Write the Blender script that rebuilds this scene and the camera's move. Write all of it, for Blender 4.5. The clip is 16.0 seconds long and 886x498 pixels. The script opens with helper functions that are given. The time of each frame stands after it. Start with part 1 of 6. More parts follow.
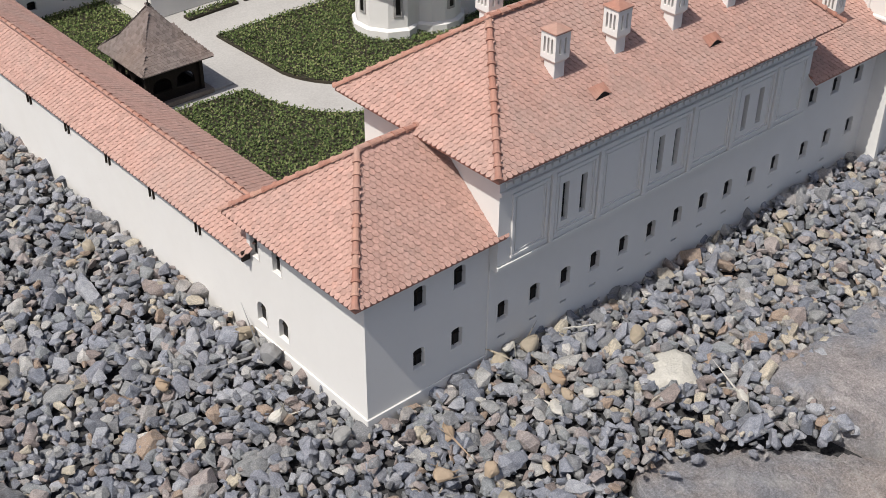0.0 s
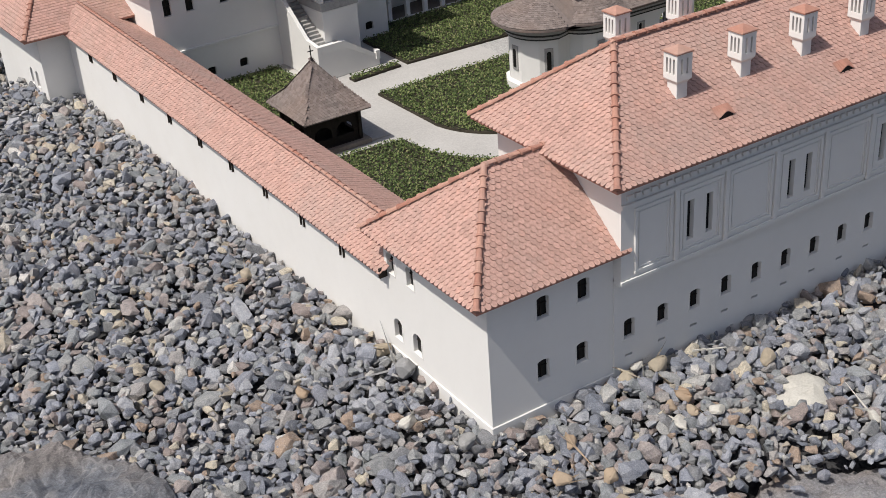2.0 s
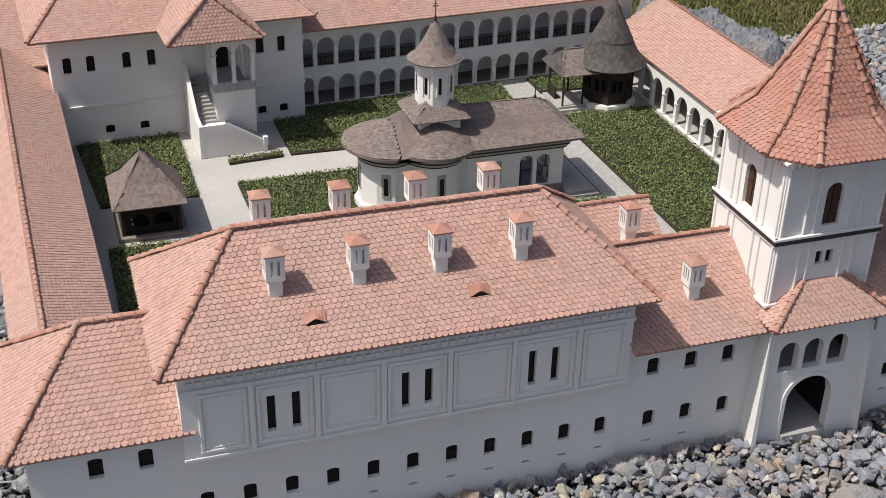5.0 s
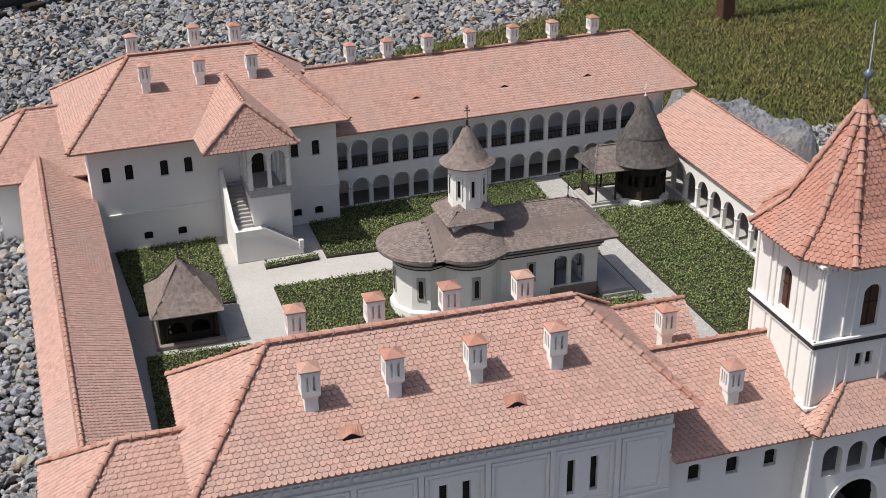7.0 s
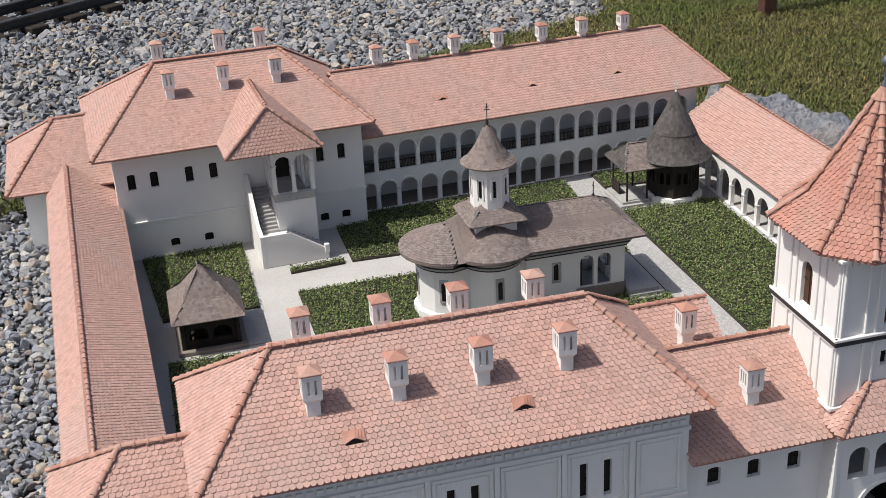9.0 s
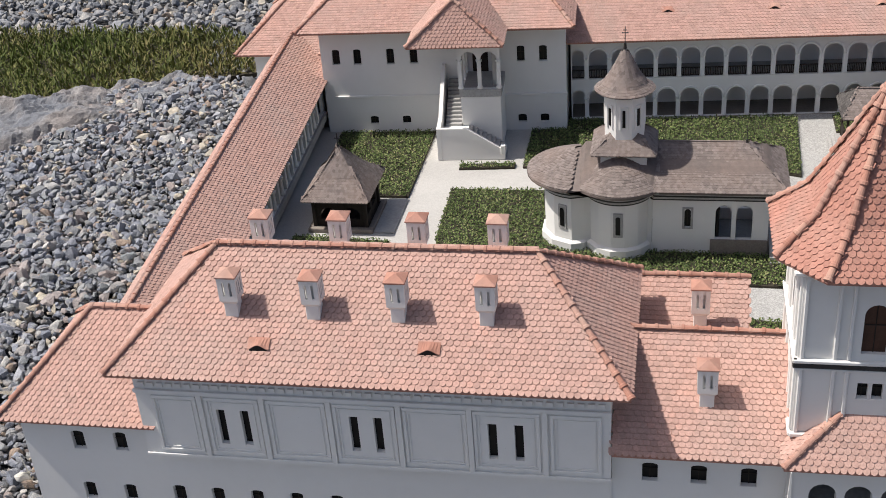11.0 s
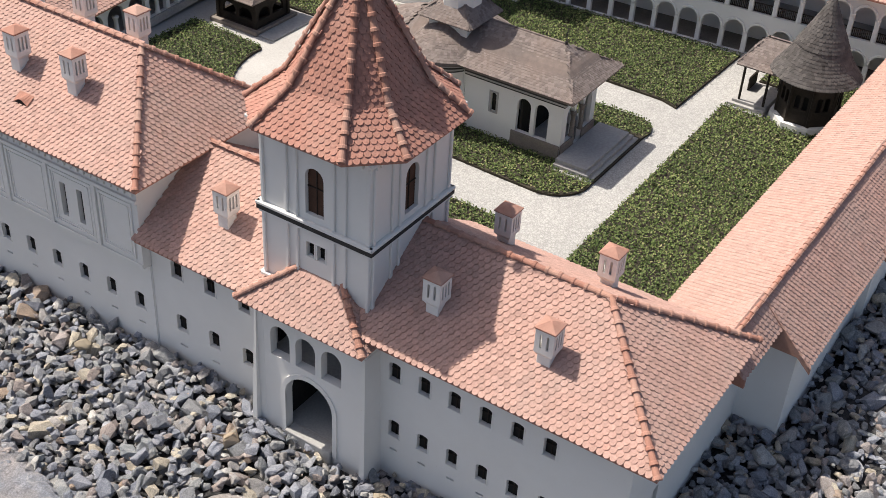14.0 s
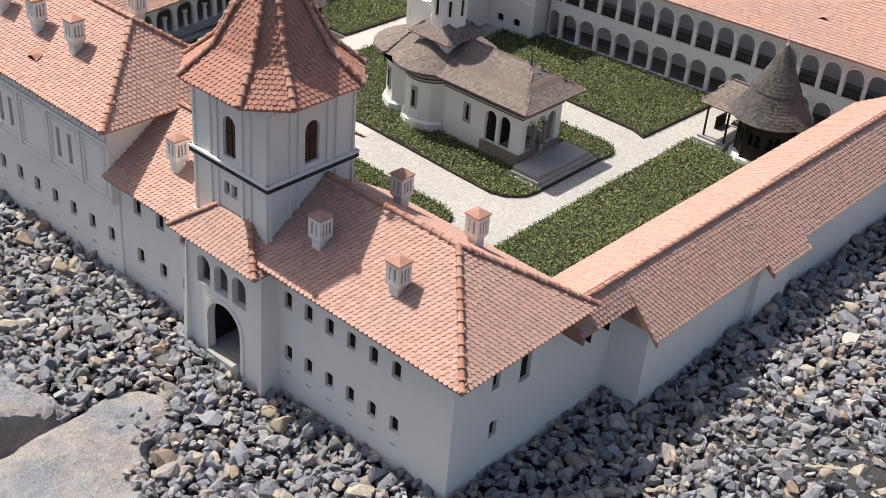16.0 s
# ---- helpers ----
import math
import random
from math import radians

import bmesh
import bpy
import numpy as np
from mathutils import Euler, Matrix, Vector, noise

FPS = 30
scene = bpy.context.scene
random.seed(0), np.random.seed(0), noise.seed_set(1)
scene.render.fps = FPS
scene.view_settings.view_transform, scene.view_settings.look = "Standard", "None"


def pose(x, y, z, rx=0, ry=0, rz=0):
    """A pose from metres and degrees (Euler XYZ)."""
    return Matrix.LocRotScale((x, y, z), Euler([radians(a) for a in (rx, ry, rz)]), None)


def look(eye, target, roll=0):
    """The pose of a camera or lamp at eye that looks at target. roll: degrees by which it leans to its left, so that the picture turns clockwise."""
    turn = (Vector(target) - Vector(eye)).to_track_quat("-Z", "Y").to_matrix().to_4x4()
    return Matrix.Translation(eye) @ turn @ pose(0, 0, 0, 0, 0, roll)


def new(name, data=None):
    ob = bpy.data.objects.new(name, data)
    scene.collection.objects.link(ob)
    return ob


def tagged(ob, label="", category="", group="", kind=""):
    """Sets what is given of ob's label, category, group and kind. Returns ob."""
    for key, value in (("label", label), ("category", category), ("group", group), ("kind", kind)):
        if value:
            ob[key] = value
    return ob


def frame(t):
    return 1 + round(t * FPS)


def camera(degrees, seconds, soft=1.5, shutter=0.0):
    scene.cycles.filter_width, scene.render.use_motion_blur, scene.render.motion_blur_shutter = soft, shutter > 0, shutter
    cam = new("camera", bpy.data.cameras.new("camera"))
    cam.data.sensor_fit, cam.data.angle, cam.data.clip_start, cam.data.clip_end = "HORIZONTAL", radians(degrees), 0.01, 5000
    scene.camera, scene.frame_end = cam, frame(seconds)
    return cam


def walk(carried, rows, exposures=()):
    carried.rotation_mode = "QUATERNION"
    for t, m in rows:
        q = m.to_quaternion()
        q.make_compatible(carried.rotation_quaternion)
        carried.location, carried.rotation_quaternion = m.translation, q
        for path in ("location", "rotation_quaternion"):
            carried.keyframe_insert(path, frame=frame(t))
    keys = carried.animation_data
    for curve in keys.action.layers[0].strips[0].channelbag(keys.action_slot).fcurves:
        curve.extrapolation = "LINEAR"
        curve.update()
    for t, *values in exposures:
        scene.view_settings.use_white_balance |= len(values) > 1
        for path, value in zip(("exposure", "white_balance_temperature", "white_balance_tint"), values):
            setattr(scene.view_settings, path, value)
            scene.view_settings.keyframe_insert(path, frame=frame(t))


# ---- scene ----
cam = camera(39.8, 16.0, 0.5)
PATH = [
    (0, (-1.149, -1.538, 1.753), (-0.057, -0.298, 0.625), 0.5),
    (0.5, (-1.14, -1.539, 1.742), (-0.067, -0.275, 0.624), -0.7),
    (1, (-1.12, -1.563, 1.723), (-0.127, -0.198, 0.65), -3.4),
    (1.5, (-1.175, -1.508, 1.672), (-0.226, -0.082, 0.641), -4.5),
    (2, (-1.158, -1.778, 1.632), (-0.257, -0.277, 0.665), -4.4),
    (2.5, (-1.067, -2.147, 1.634), (-0.204, -0.64, 0.642), -2.8),
    (3, (-0.989, -2.239, 1.645), (-0.083, -0.753, 0.659), -3.5),
    (3.5, (-0.678, -2.221, 1.69), (0.251, -0.74, 0.718), -1.4),
    (4, (-0.363, -2.159, 1.788), (0.466, -0.655, 0.763), -0.3),
    (4.5, (-0.031, -2.2, 1.9), (0.725, -0.652, 0.884), 0.8),
    (5, (0.176, -2.242, 2.014), (0.739, -0.589, 1.04), 1.3),
    (5.2, (0.178, -2.236, 2.015), (0.746, -0.564, 1.077), 1.8),
    (7.3, (0.199, -2.216, 2.077), (0.719, -0.478, 1.236), -0.9),
    (7.5, (0.227, -2.196, 2.06), (0.736, -0.448, 1.232), -0.4),
    (8, (0.236, -2.193, 2.057), (0.744, -0.442, 1.234), -0.9),
    (8.5, (0.261, -2.193, 2.042), (0.718, -0.431, 1.212), -1.8),
    (9, (0.323, -2.211, 2.034), (0.754, -0.449, 1.191), -2.9),
    (9.2, (0.368, -2.186, 1.998), (0.712, -0.402, 1.163), -3.9),
    (11.3, (1.775, -2.11, 2.065), (1.322, -0.452, 1.042), -2.4),
    (11.5, (1.922, -2.048, 2.063), (1.447, -0.41, 1.018), -0.3),
    (12, (2.32, -1.937, 2.091), (1.818, -0.317, 1.03), -0.4),
    (12.5, (2.727, -1.924, 2.132), (2.022, -0.469, 0.955), 1.3),
    (13, (2.986, -1.912, 2.15), (2.212, -0.493, 0.973), -0.7),
    (13.5, (3.114, -1.804, 2.105), (2.331, -0.387, 0.931), 1.9),
    (14, (3.273, -1.666, 2.053), (2.423, -0.278, 0.891), 3.6),
    (14.5, (3.431, -1.64, 2.045), (2.467, -0.303, 0.913), 1.2),
    (15, (3.76, -1.74, 2.086), (2.719, -0.41, 1.013), 2.0),
    (15.5, (3.965, -1.763, 2.13), (2.884, -0.461, 1.063), 1.5),
    (16, (4.083, -1.715, 2.095), (2.999, -0.418, 1.025), 4.9),
]
walk(cam, [(t, look(e, g, r)) for t, e, g, r in PATH], [(0.0, 0.05, 6500, 10), (2.5, 0.07, 6500, 10), (5.0, 0.22, 6600, 10), (9.0, 0.28, 6420, 10), (12.0, 0.50, 6620, 10), (16.0, 0.66, 6880, 10)])

# ---------------------------------------------------------------- light
SUN_TO = Vector((-1.0, -0.10, 1.69)).normalized()
world = bpy.data.worlds.new("sky")
scene.world = world
world.use_nodes = True
wn = world.node_tree.nodes
sky = wn.new("ShaderNodeTexSky")
sky.sky_type = "NISHITA"
sky.sun_disc = False
sky.air_density = 0.8
sky.dust_density = 2.8
sky.ozone_density = 0.4
sky.sun_elevation = math.asin(SUN_TO.z)
sky.sun_rotation = math.atan2(SUN_TO.x, SUN_TO.y)
wn["Background"].inputs["Strength"].default_value = 0.098
world.node_tree.links.new(sky.outputs[0], wn["Background"].inputs["Color"])
sun = new("sun", bpy.data.lights.new("sun", "SUN"))
sun.data.energy = 4.0
sun.data.angle = radians(0.55)
sun.data.color = (1.0, 0.96, 0.905)
sun.matrix_world = look((0, 0, 4), Vector((0, 0, 4)) - SUN_TO)


# ---------------------------------------------------------------- materials
def material(name, rough=0.8, spec=0.3, metal=0.0):
    m = bpy.data.materials.new(name)
    m.use_nodes = True
    b = m.node_tree.nodes["Principled BSDF"]
    b.inputs["Roughness"].default_value = rough
    b.inputs["Specular IOR Level"].default_value = spec
    b.inputs["Metallic"].default_value = metal
    return m, m.node_tree, b


def ramp(nt, fac, stops, steps=False):
    r = nt.nodes.new("ShaderNodeValToRGB")
    if steps:
        r.color_ramp.interpolation = "CONSTANT"
    while len(r.color_ramp.elements) < len(stops):
        r.color_ramp.elements.new(0.5)
    for e, (p, c) in zip(r.color_ramp.elements, stops):
        e.position, e.color = p, (*c, 1)
    nt.links.new(fac, r.inputs[0])
    return r.outputs[0]


def noise_tex(nt, scale, detail=4.0, rough=0.55, vec=None):
    n = nt.nodes.new("ShaderNodeTexNoise")
    n.inputs["Scale"].default_value = scale
    n.inputs["Detail"].default_value = detail
    n.inputs["Roughness"].default_value = rough
    if vec is None:
        g = nt.nodes.new("ShaderNodeNewGeometry")
        vec = g.outputs["Position"]
    nt.links.new(vec, n.inputs["Vector"])
    return n.outputs["Fac"]


def mixc(nt, fac, a, b, mode="MIX"):
    m = nt.nodes.new("ShaderNodeMix")
    m.data_type, m.blend_type = "RGBA", mode
    for sock, v in ((m.inputs[0], fac), (m.inputs[6], a), (m.inputs[7], b)):
        if isinstance(v, (int, float)):
            sock.default_value = v
        elif isinstance(v, tuple):
            sock.default_value = (*v, 1)
        else:
            nt.links.new(v, sock)
    return m.outputs[2]


def bump(nt, b, height, strength, dist=0.004):
    k = nt.nodes.new("ShaderNodeBump")
    k.inputs["Strength"].default_value = strength
    k.inputs["Distance"].default_value = dist
    nt.links.new(height, k.inputs["Height"])
    nt.links.new(k.outputs[0], b.inputs["Normal"])


def rand_any(nt):
    """A number that differs from object to object and from island to island."""
    o = nt.nodes.new("ShaderNodeObjectInfo")
    g = nt.nodes.new("ShaderNodeNewGeometry")
    a = nt.nodes.new("ShaderNodeMath")
    a.operation = "ADD"
    nt.links.new(o.outputs["Random"], a.inputs[0])
    nt.links.new(g.outputs["Random Per Island"], a.inputs[1])
    f = nt.nodes.new("ShaderNodeMath")
    f.operation = "FRACT"
    nt.links.new(a.outputs[0], f.inputs[0])
    return f.outputs[0]


def plain(name, lo, hi, scale, rough=0.8, spec=0.3, metal=0.0, bstr=0.3, bdist=0.002, fine=None):
    m, nt, b = material(name, rough, spec, metal)
    n1 = noise_tex(nt, scale)
    n2 = noise_tex(nt, scale * (fine or 12), 3)
    c = ramp(nt, n1, [(0.3, lo), (0.7, hi)])
    c = mixc(nt, 0.35, c, ramp(nt, n2, [(0.3, tuple(v * 0.8 for v in lo)), (0.7, tuple(min(1, v * 1.12) for v in hi))]))
    nt.links.new(c, b.inputs["Base Color"])
    bump(nt, b, n2, bstr, bdist)
    return m


def pieces(name, stops, rough=0.8, scale=30.0, worn=(0.3, 0.3, 0.3), worn_fac=0.3, bstr=0.4, bdist=0.002, spec=0.3):
    m, nt, b = material(name, rough, spec)
    c = ramp(nt, rand_any(nt), stops)
    n1 = noise_tex(nt, scale, 5, 0.65)
    mask = ramp(nt, noise_tex(nt, scale * 0.12, 4), [(0.42, (0, 0, 0)), (0.72, (worn_fac,) * 3)])
    c = mixc(nt, mask, c, worn)
    c = mixc(nt, 0.6, c, ramp(nt, n1, [(0.25, (0.55,) * 3), (0.75, (1.0,) * 3)]), "MULTIPLY")
    nt.links.new(c, b.inputs["Base Color"])
    bump(nt, b, n1, bstr, bdist)
    return m


def plaster_material(name, tone, warm):
    """Painted plaster: nearly even, with faint trowel marks, large soft stains and rare specks."""
    m, nt, b = material(name, 0.85, 0.2)
    big, mid, fin = noise_tex(nt, 1.7, 5, 0.6), noise_tex(nt, 14.0, 5, 0.65), noise_tex(nt, 260.0, 2, 0.5)
    c = ramp(nt, big, [(0.35, tone), (0.70, warm)])
    c = mixc(nt, 0.10, c, ramp(nt, mid, [(0.3, (0.75, 0.73, 0.70)), (0.6, (1, 1, 1))]), "MULTIPLY")
    c = mixc(nt, 1.0, c, ramp(nt, fin, [(0.20, (0.72, 0.68, 0.62)), (0.25, (1, 1, 1))]), "MULTIPLY")
    nt.links.new(c, b.inputs["Base Color"])
    bump(nt, b, mid, 0.12, 0.002)
    return m


def tile_material(name, base, lichen, fresh):
    """Fired clay: tiles nearly alike, with broad weathered and fresher patches and a fine grain."""
    m, nt, b = material(name, 0.85, 0.25)
    sc = lambda c, k: tuple(min(1.0, v * k) for v in c)
    c = ramp(nt, rand_any(nt), [(0.0, sc(base, 0.84)), (0.25, sc(base, 0.96)), (0.8, sc(base, 1.05)), (0.96, sc(base, 1.10)), (1.0, sc(fresh, 1.0))])
    c = mixc(nt, ramp(nt, noise_tex(nt, 5.0, 6, 0.7), [(0.46, (0, 0, 0)), (0.72, (0.55,) * 3)]), c, lichen)
    c = mixc(nt, ramp(nt, noise_tex(nt, 8.5, 4, 0.6), [(0.52, (0, 0, 0)), (0.74, (0.5,) * 3)]), c, fresh)
    fin = noise_tex(nt, 170.0, 4, 0.7)
    c = mixc(nt, 0.7, c, ramp(nt, fin, [(0.3, (0.66, 0.64, 0.63)), (0.62, (1.06, 1.05, 1.04))]), "MULTIPLY")
    nt.links.new(c, b.inputs["Base Color"])
    bump(nt, b, fin, 0.3, 0.0012)
    return m


PLASTER = plaster_material("white_plaster", (0.77, 0.757, 0.728), (0.735, 0.716, 0.68))
TRIM = plaster_material("trim_plaster", (0.77, 0.757, 0.728), (0.73, 0.712, 0.675))
TILE = tile_material("clay_tile", (0.465, 0.292, 0.244), (0.385, 0.295, 0.258), (0.49, 0.29, 0.235))
TILE_RED = tile_material("red_clay_tile", (0.40, 0.198, 0.152), (0.37, 0.25, 0.205), (0.45, 0.215, 0.16))
RIDGE = pieces("ridge_clay", [(0.0, (0.38, 0.18, 0.13)), (0.6, (0.45, 0.23, 0.17)), (1.0, (0.50, 0.29, 0.22))], 0.85, 60.0, (0.46, 0.35, 0.3), 0.5)
CLAYBASE = plain("clay_bed", (0.38, 0.19, 0.14), (0.46, 0.24, 0.18), 12.0, 0.9)
SHINGLE = pieces("wood_shingle", [(0.0, (0.165, 0.135, 0.122)), (0.5, (0.215, 0.178, 0.162)), (1.0, (0.265, 0.22, 0.20))], 0.9, 70.0, (0.25, 0.185, 0.155), 0.6)
SHINGLE_G = pieces("grey_shingle", [(0.0, (0.062, 0.055, 0.052)), (0.5, (0.088, 0.079, 0.075)), (1.0, (0.12, 0.108, 0.10))], 0.9, 70.0, (0.16, 0.15, 0.145), 0.5)
DARKWOOD = plain("dark_wood", (0.016, 0.012, 0.009), (0.036, 0.027, 0.021), 18.0, 0.8, 0.3)
SHUTTER = plain("brown_shutter", (0.055, 0.027, 0.017), (0.095, 0.045, 0.028), 30.0, 0.7)
BLACK = plain("black_band", (0.025, 0.024, 0.024), (0.05, 0.048, 0.046), 20.0, 0.7)
PORCHSTONE = plain("brown_stone", (0.17, 0.14, 0.12), (0.27, 0.235, 0.20), 14.0, 0.85)
GREYSTONE = plain("grey_stone", (0.30, 0.29, 0.28), (0.42, 0.41, 0.39), 10.0, 0.85)
CONCRETE = plain("path_concrete", (0.37, 0.355, 0.335), (0.47, 0.455, 0.43), 6.0, 0.9, 0.2, bstr=0.3, bdist=0.001, fine=30)
IRON = plain("dark_iron", (0.03, 0.03, 0.032), (0.07, 0.065, 0.06), 30.0, 0.5, 0.5, 0.6)
BALL = plain("blue_metal", (0.10, 0.125, 0.16), (0.15, 0.18, 0.22), 20.0, 0.35, 0.5, 0.3)
SOIL = plain("soil", (0.030, 0.027, 0.019), (0.06, 0.05, 0.036), 14.0, 0.95)
# bed far darker than its stones: the shade of the gaps as base colour
GRAVELBED_SHADE = plain("gravel_bed_shade", (0.03, 0.03, 0.033), (0.075, 0.074, 0.074), 38.0, 0.95, 0.2, bstr=1.0, bdist=0.012, fine=3)
LEAF = pieces("lawn_leaf", [(0.0, (0.035, 0.06, 0.014)), (0.5, (0.125, 0.175, 0.05)), (0.85, (0.21, 0.25, 0.092)), (1.0, (0.33, 0.31, 0.15))], 0.75, 25.0, (0.03, 0.06, 0.02), 0.4, 0.1)
GRASS = pieces("grass_blade", [(0.0, (0.06, 0.065, 0.014)), (0.4, (0.115, 0.12, 0.026)), (0.75, (0.19, 0.165, 0.05)), (1.0, (0.33, 0.26, 0.12))], 0.7, 9.0, (0.085, 0.135, 0.018), 0.85, 0.1)


def stone_material(name, stops, light=1.0):
    """Broken rock: each stone of its own hue, with soft mottling, mica specks and a few pale veins."""
    m, nt, b = material(name, 0.8, 0.3)
    c = ramp(nt, rand_any(nt), [(p, tuple(v * light for v in q)) for p, q in stops], True)
    n1, n2 = noise_tex(nt, 55.0, 6, 0.7), noise_tex(nt, 330.0, 3, 0.7)
    c = mixc(nt, 0.75, c, ramp(nt, n1, [(0.28, (0.52, 0.53, 0.56)), (0.5, (0.98, 0.97, 0.96)), (0.72, (1.3, 1.24, 1.18))]), "MULTIPLY")
    c = mixc(nt, 0.5, c, ramp(nt, n2, [(0.32, (0.6,) * 3), (0.5, (1.0,) * 3), (0.68, (1.6,) * 3)]), "MULTIPLY")
    vein = noise_tex(nt, 26.0, 3, 0.5)
    c = mixc(nt, ramp(nt, vein, [(0.490, (0, 0, 0)), (0.499, (0.35,) * 3), (0.508, (0, 0, 0))]), c, (0.46, 0.45, 0.44))
    nt.links.new(c, b.inputs["Base Color"])
    bump(nt, b, mixc(nt, 0.3, n1, n2), 1.0, 0.011)
    return m


HUES = [(0.0, (0.19, 0.205, 0.24)), (0.10, (0.27, 0.285, 0.325)), (0.20, (0.215, 0.22, 0.23)), (0.30, (0.34, 0.35, 0.375)), (0.38, (0.24, 0.25, 0.285)), (0.47, (0.28, 0.285, 0.285)), (0.55, (0.18, 0.19, 0.215)), (0.62, (0.31, 0.295, 0.285)),
        (0.69, (0.245, 0.26, 0.27)), (0.75, (0.335, 0.295, 0.28)), (0.81, (0.40, 0.395, 0.38)), (0.86, (0.265, 0.225, 0.21)), (0.905, (0.41, 0.365, 0.295)), (0.94, (0.33, 0.255, 0.20)), (0.965, (0.48, 0.435, 0.35)), (0.985, (0.55, 0.53, 0.50))]
STONES = stone_material("crushed_stone", HUES, 1.06)
BACKSTONE = stone_material("far_crushed_stone", [(0.0, (0.17, 0.18, 0.20)), (0.2, (0.28, 0.285, 0.30)), (0.4, (0.23, 0.235, 0.245)), (0.6, (0.36, 0.35, 0.335)), (0.75, (0.26, 0.255, 0.25)), (0.85, (0.40, 0.36, 0.30)), (0.93, (0.30, 0.235, 0.18)), (1.0, (0.52, 0.50, 0.47))])
PALE = pieces("pale_stone", [(0.0, (0.26, 0.26, 0.265)), (0.4, (0.34, 0.335, 0.32)), (0.7, (0.24, 0.235, 0.23)), (0.9, (0.38, 0.34, 0.27)), (1.0, (0.45, 0.42, 0.36))], 0.85, 90.0, (0.3, 0.3, 0.3), 0.3, 0.6, 0.003)
TANSTONE = pieces("tan_stone", [(0.0, (0.35, 0.29, 0.21)), (0.5, (0.43, 0.375, 0.29)), (1.0, (0.39, 0.27, 0.175))], 0.85, 60.0, (0.3, 0.27, 0.22), 0.4, 0.6, 0.003)
WHITESTONE = plain("cream_stone", (0.44, 0.42, 0.37), (0.55, 0.53, 0.48), 16.0, 0.85, bstr=0.6, bdist=0.004)


def rock_material(name, tone):
    """Quarried slab: clouded blue-grey and brown, flaked, speckled and crossed by thin pale veins."""
    m, nt, b = material(name, 0.8, 0.3)
    big, mid, fin, vein = noise_tex(nt, 3.1, 6, 0.62), noise_tex(nt, 19.0, 8, 0.75), noise_tex(nt, 210.0, 4, 0.7), noise_tex(nt, 4.3, 3, 0.55)
    c = ramp(nt, big, [(0.32, (0.15, 0.165, 0.195)), (0.46, (0.20, 0.205, 0.22)), (0.56, (0.245, 0.225, 0.215)), (0.72, (0.30, 0.265, 0.245))])
    c = mixc(nt, 1.0, c, tone, "MULTIPLY")
    c = mixc(nt, 0.7, c, ramp(nt, mid, [(0.30, (0.58,) * 3), (0.5, (0.95,) * 3), (0.70, (1.3,) * 3)]), "MULTIPLY")
    c = mixc(nt, 0.6, c, ramp(nt, fin, [(0.32, (0.55,) * 3), (0.5, (1.0,) * 3), (0.70, (1.75,) * 3)]), "MULTIPLY")
    c = mixc(nt, ramp(nt, vein, [(0.492, (0, 0, 0)), (0.4985, (0.5,) * 3), (0.505, (0, 0, 0))]), c, (0.47, 0.45, 0.43))
    dust = noise_tex(nt, 9.0, 7, 0.72)
    c = mixc(nt, ramp(nt, dust, [(0.53, (0, 0, 0)), (0.66, (0.5,) * 3)]), c, (0.40, 0.385, 0.37))
    nt.links.new(c, b.inputs["Base Color"])
    bump(nt, b, mid, 1.0, 0.022)
    return m


ROCK = rock_material("slab_rock", (1.0, 1.0, 1.0))
ROCK_PALE = rock_material("pale_slab_rock", (1.42, 1.42, 1.42))
ROCK_BLUE = rock_material("blue_grey_slab_rock", (1.34, 1.34, 1.37))
ROCK_WARM = rock_material("grey_pink_slab_rock", (1.3, 1.25, 1.22))


def cobble_material():
    m, nt, b = material("cobble_paving", 0.85, 0.2)
    g = nt.nodes.new("ShaderNodeNewGeometry")
    v = nt.nodes.new("ShaderNodeTexVoronoi")
    v.inputs["Scale"].default_value = 120.0
    v.feature = "DISTANCE_TO_EDGE"
    nt.links.new(g.outputs["Position"], v.inputs["Vector"])
    w = nt.nodes.new("ShaderNodeTexVoronoi")
    w.inputs["Scale"].default_value = 120.0
    nt.links.new(g.outputs["Position"], w.inputs["Vector"])
    tone = ramp(nt, w.outputs["Color"], [(0.1, (0.38, 0.372, 0.355)), (0.9, (0.47, 0.46, 0.44))])
    joint = ramp(nt, v.outputs["Distance"], [(0.02, (0.74,) * 3), (0.16, (1,) * 3)])
    c = mixc(nt, 1.0, tone, joint, "MULTIPLY")
    c = mixc(nt, 0.5, c, ramp(nt, noise_tex(nt, 5.0), [(0.3, (0.8,) * 3), (0.7, (1,) * 3)]), "MULTIPLY")
    nt.links.new(c, b.inputs["Base Color"])
    bump(nt, b, joint, 0.6, 0.003)
    return m


COBBLE = cobble_material()
GLASS, _nt, _b = material("dark_glass", 0.35, 0.2)
_b.inputs["Base Color"].default_value = (0.008, 0.0075, 0.0075, 1)
# near-black colour that stands in for the shade inside rooms and openings
ROOMSHADE = plain("painted_room_shade", (0.014, 0.013, 0.012), (0.026, 0.024, 0.022), 10.0, 0.9)


# ---------------------------------------------------------------- mesh helpers
def mesh_obj(name, verts, faces, mat, parent=None, label="", smooth=False):
    me = bpy.data.meshes.new(name)
    me.from_pydata([tuple(v) for v in verts], [], [tuple(f) for f in faces])
    me.materials.append(mat)
    if smooth:
        me.polygons.foreach_set("use_smooth", [True] * len(me.polygons))
    me.update()
    ob = new(name, me)
    if parent is not None:
        ob.parent = parent
    if label:
        ob["label"] = label
    return ob


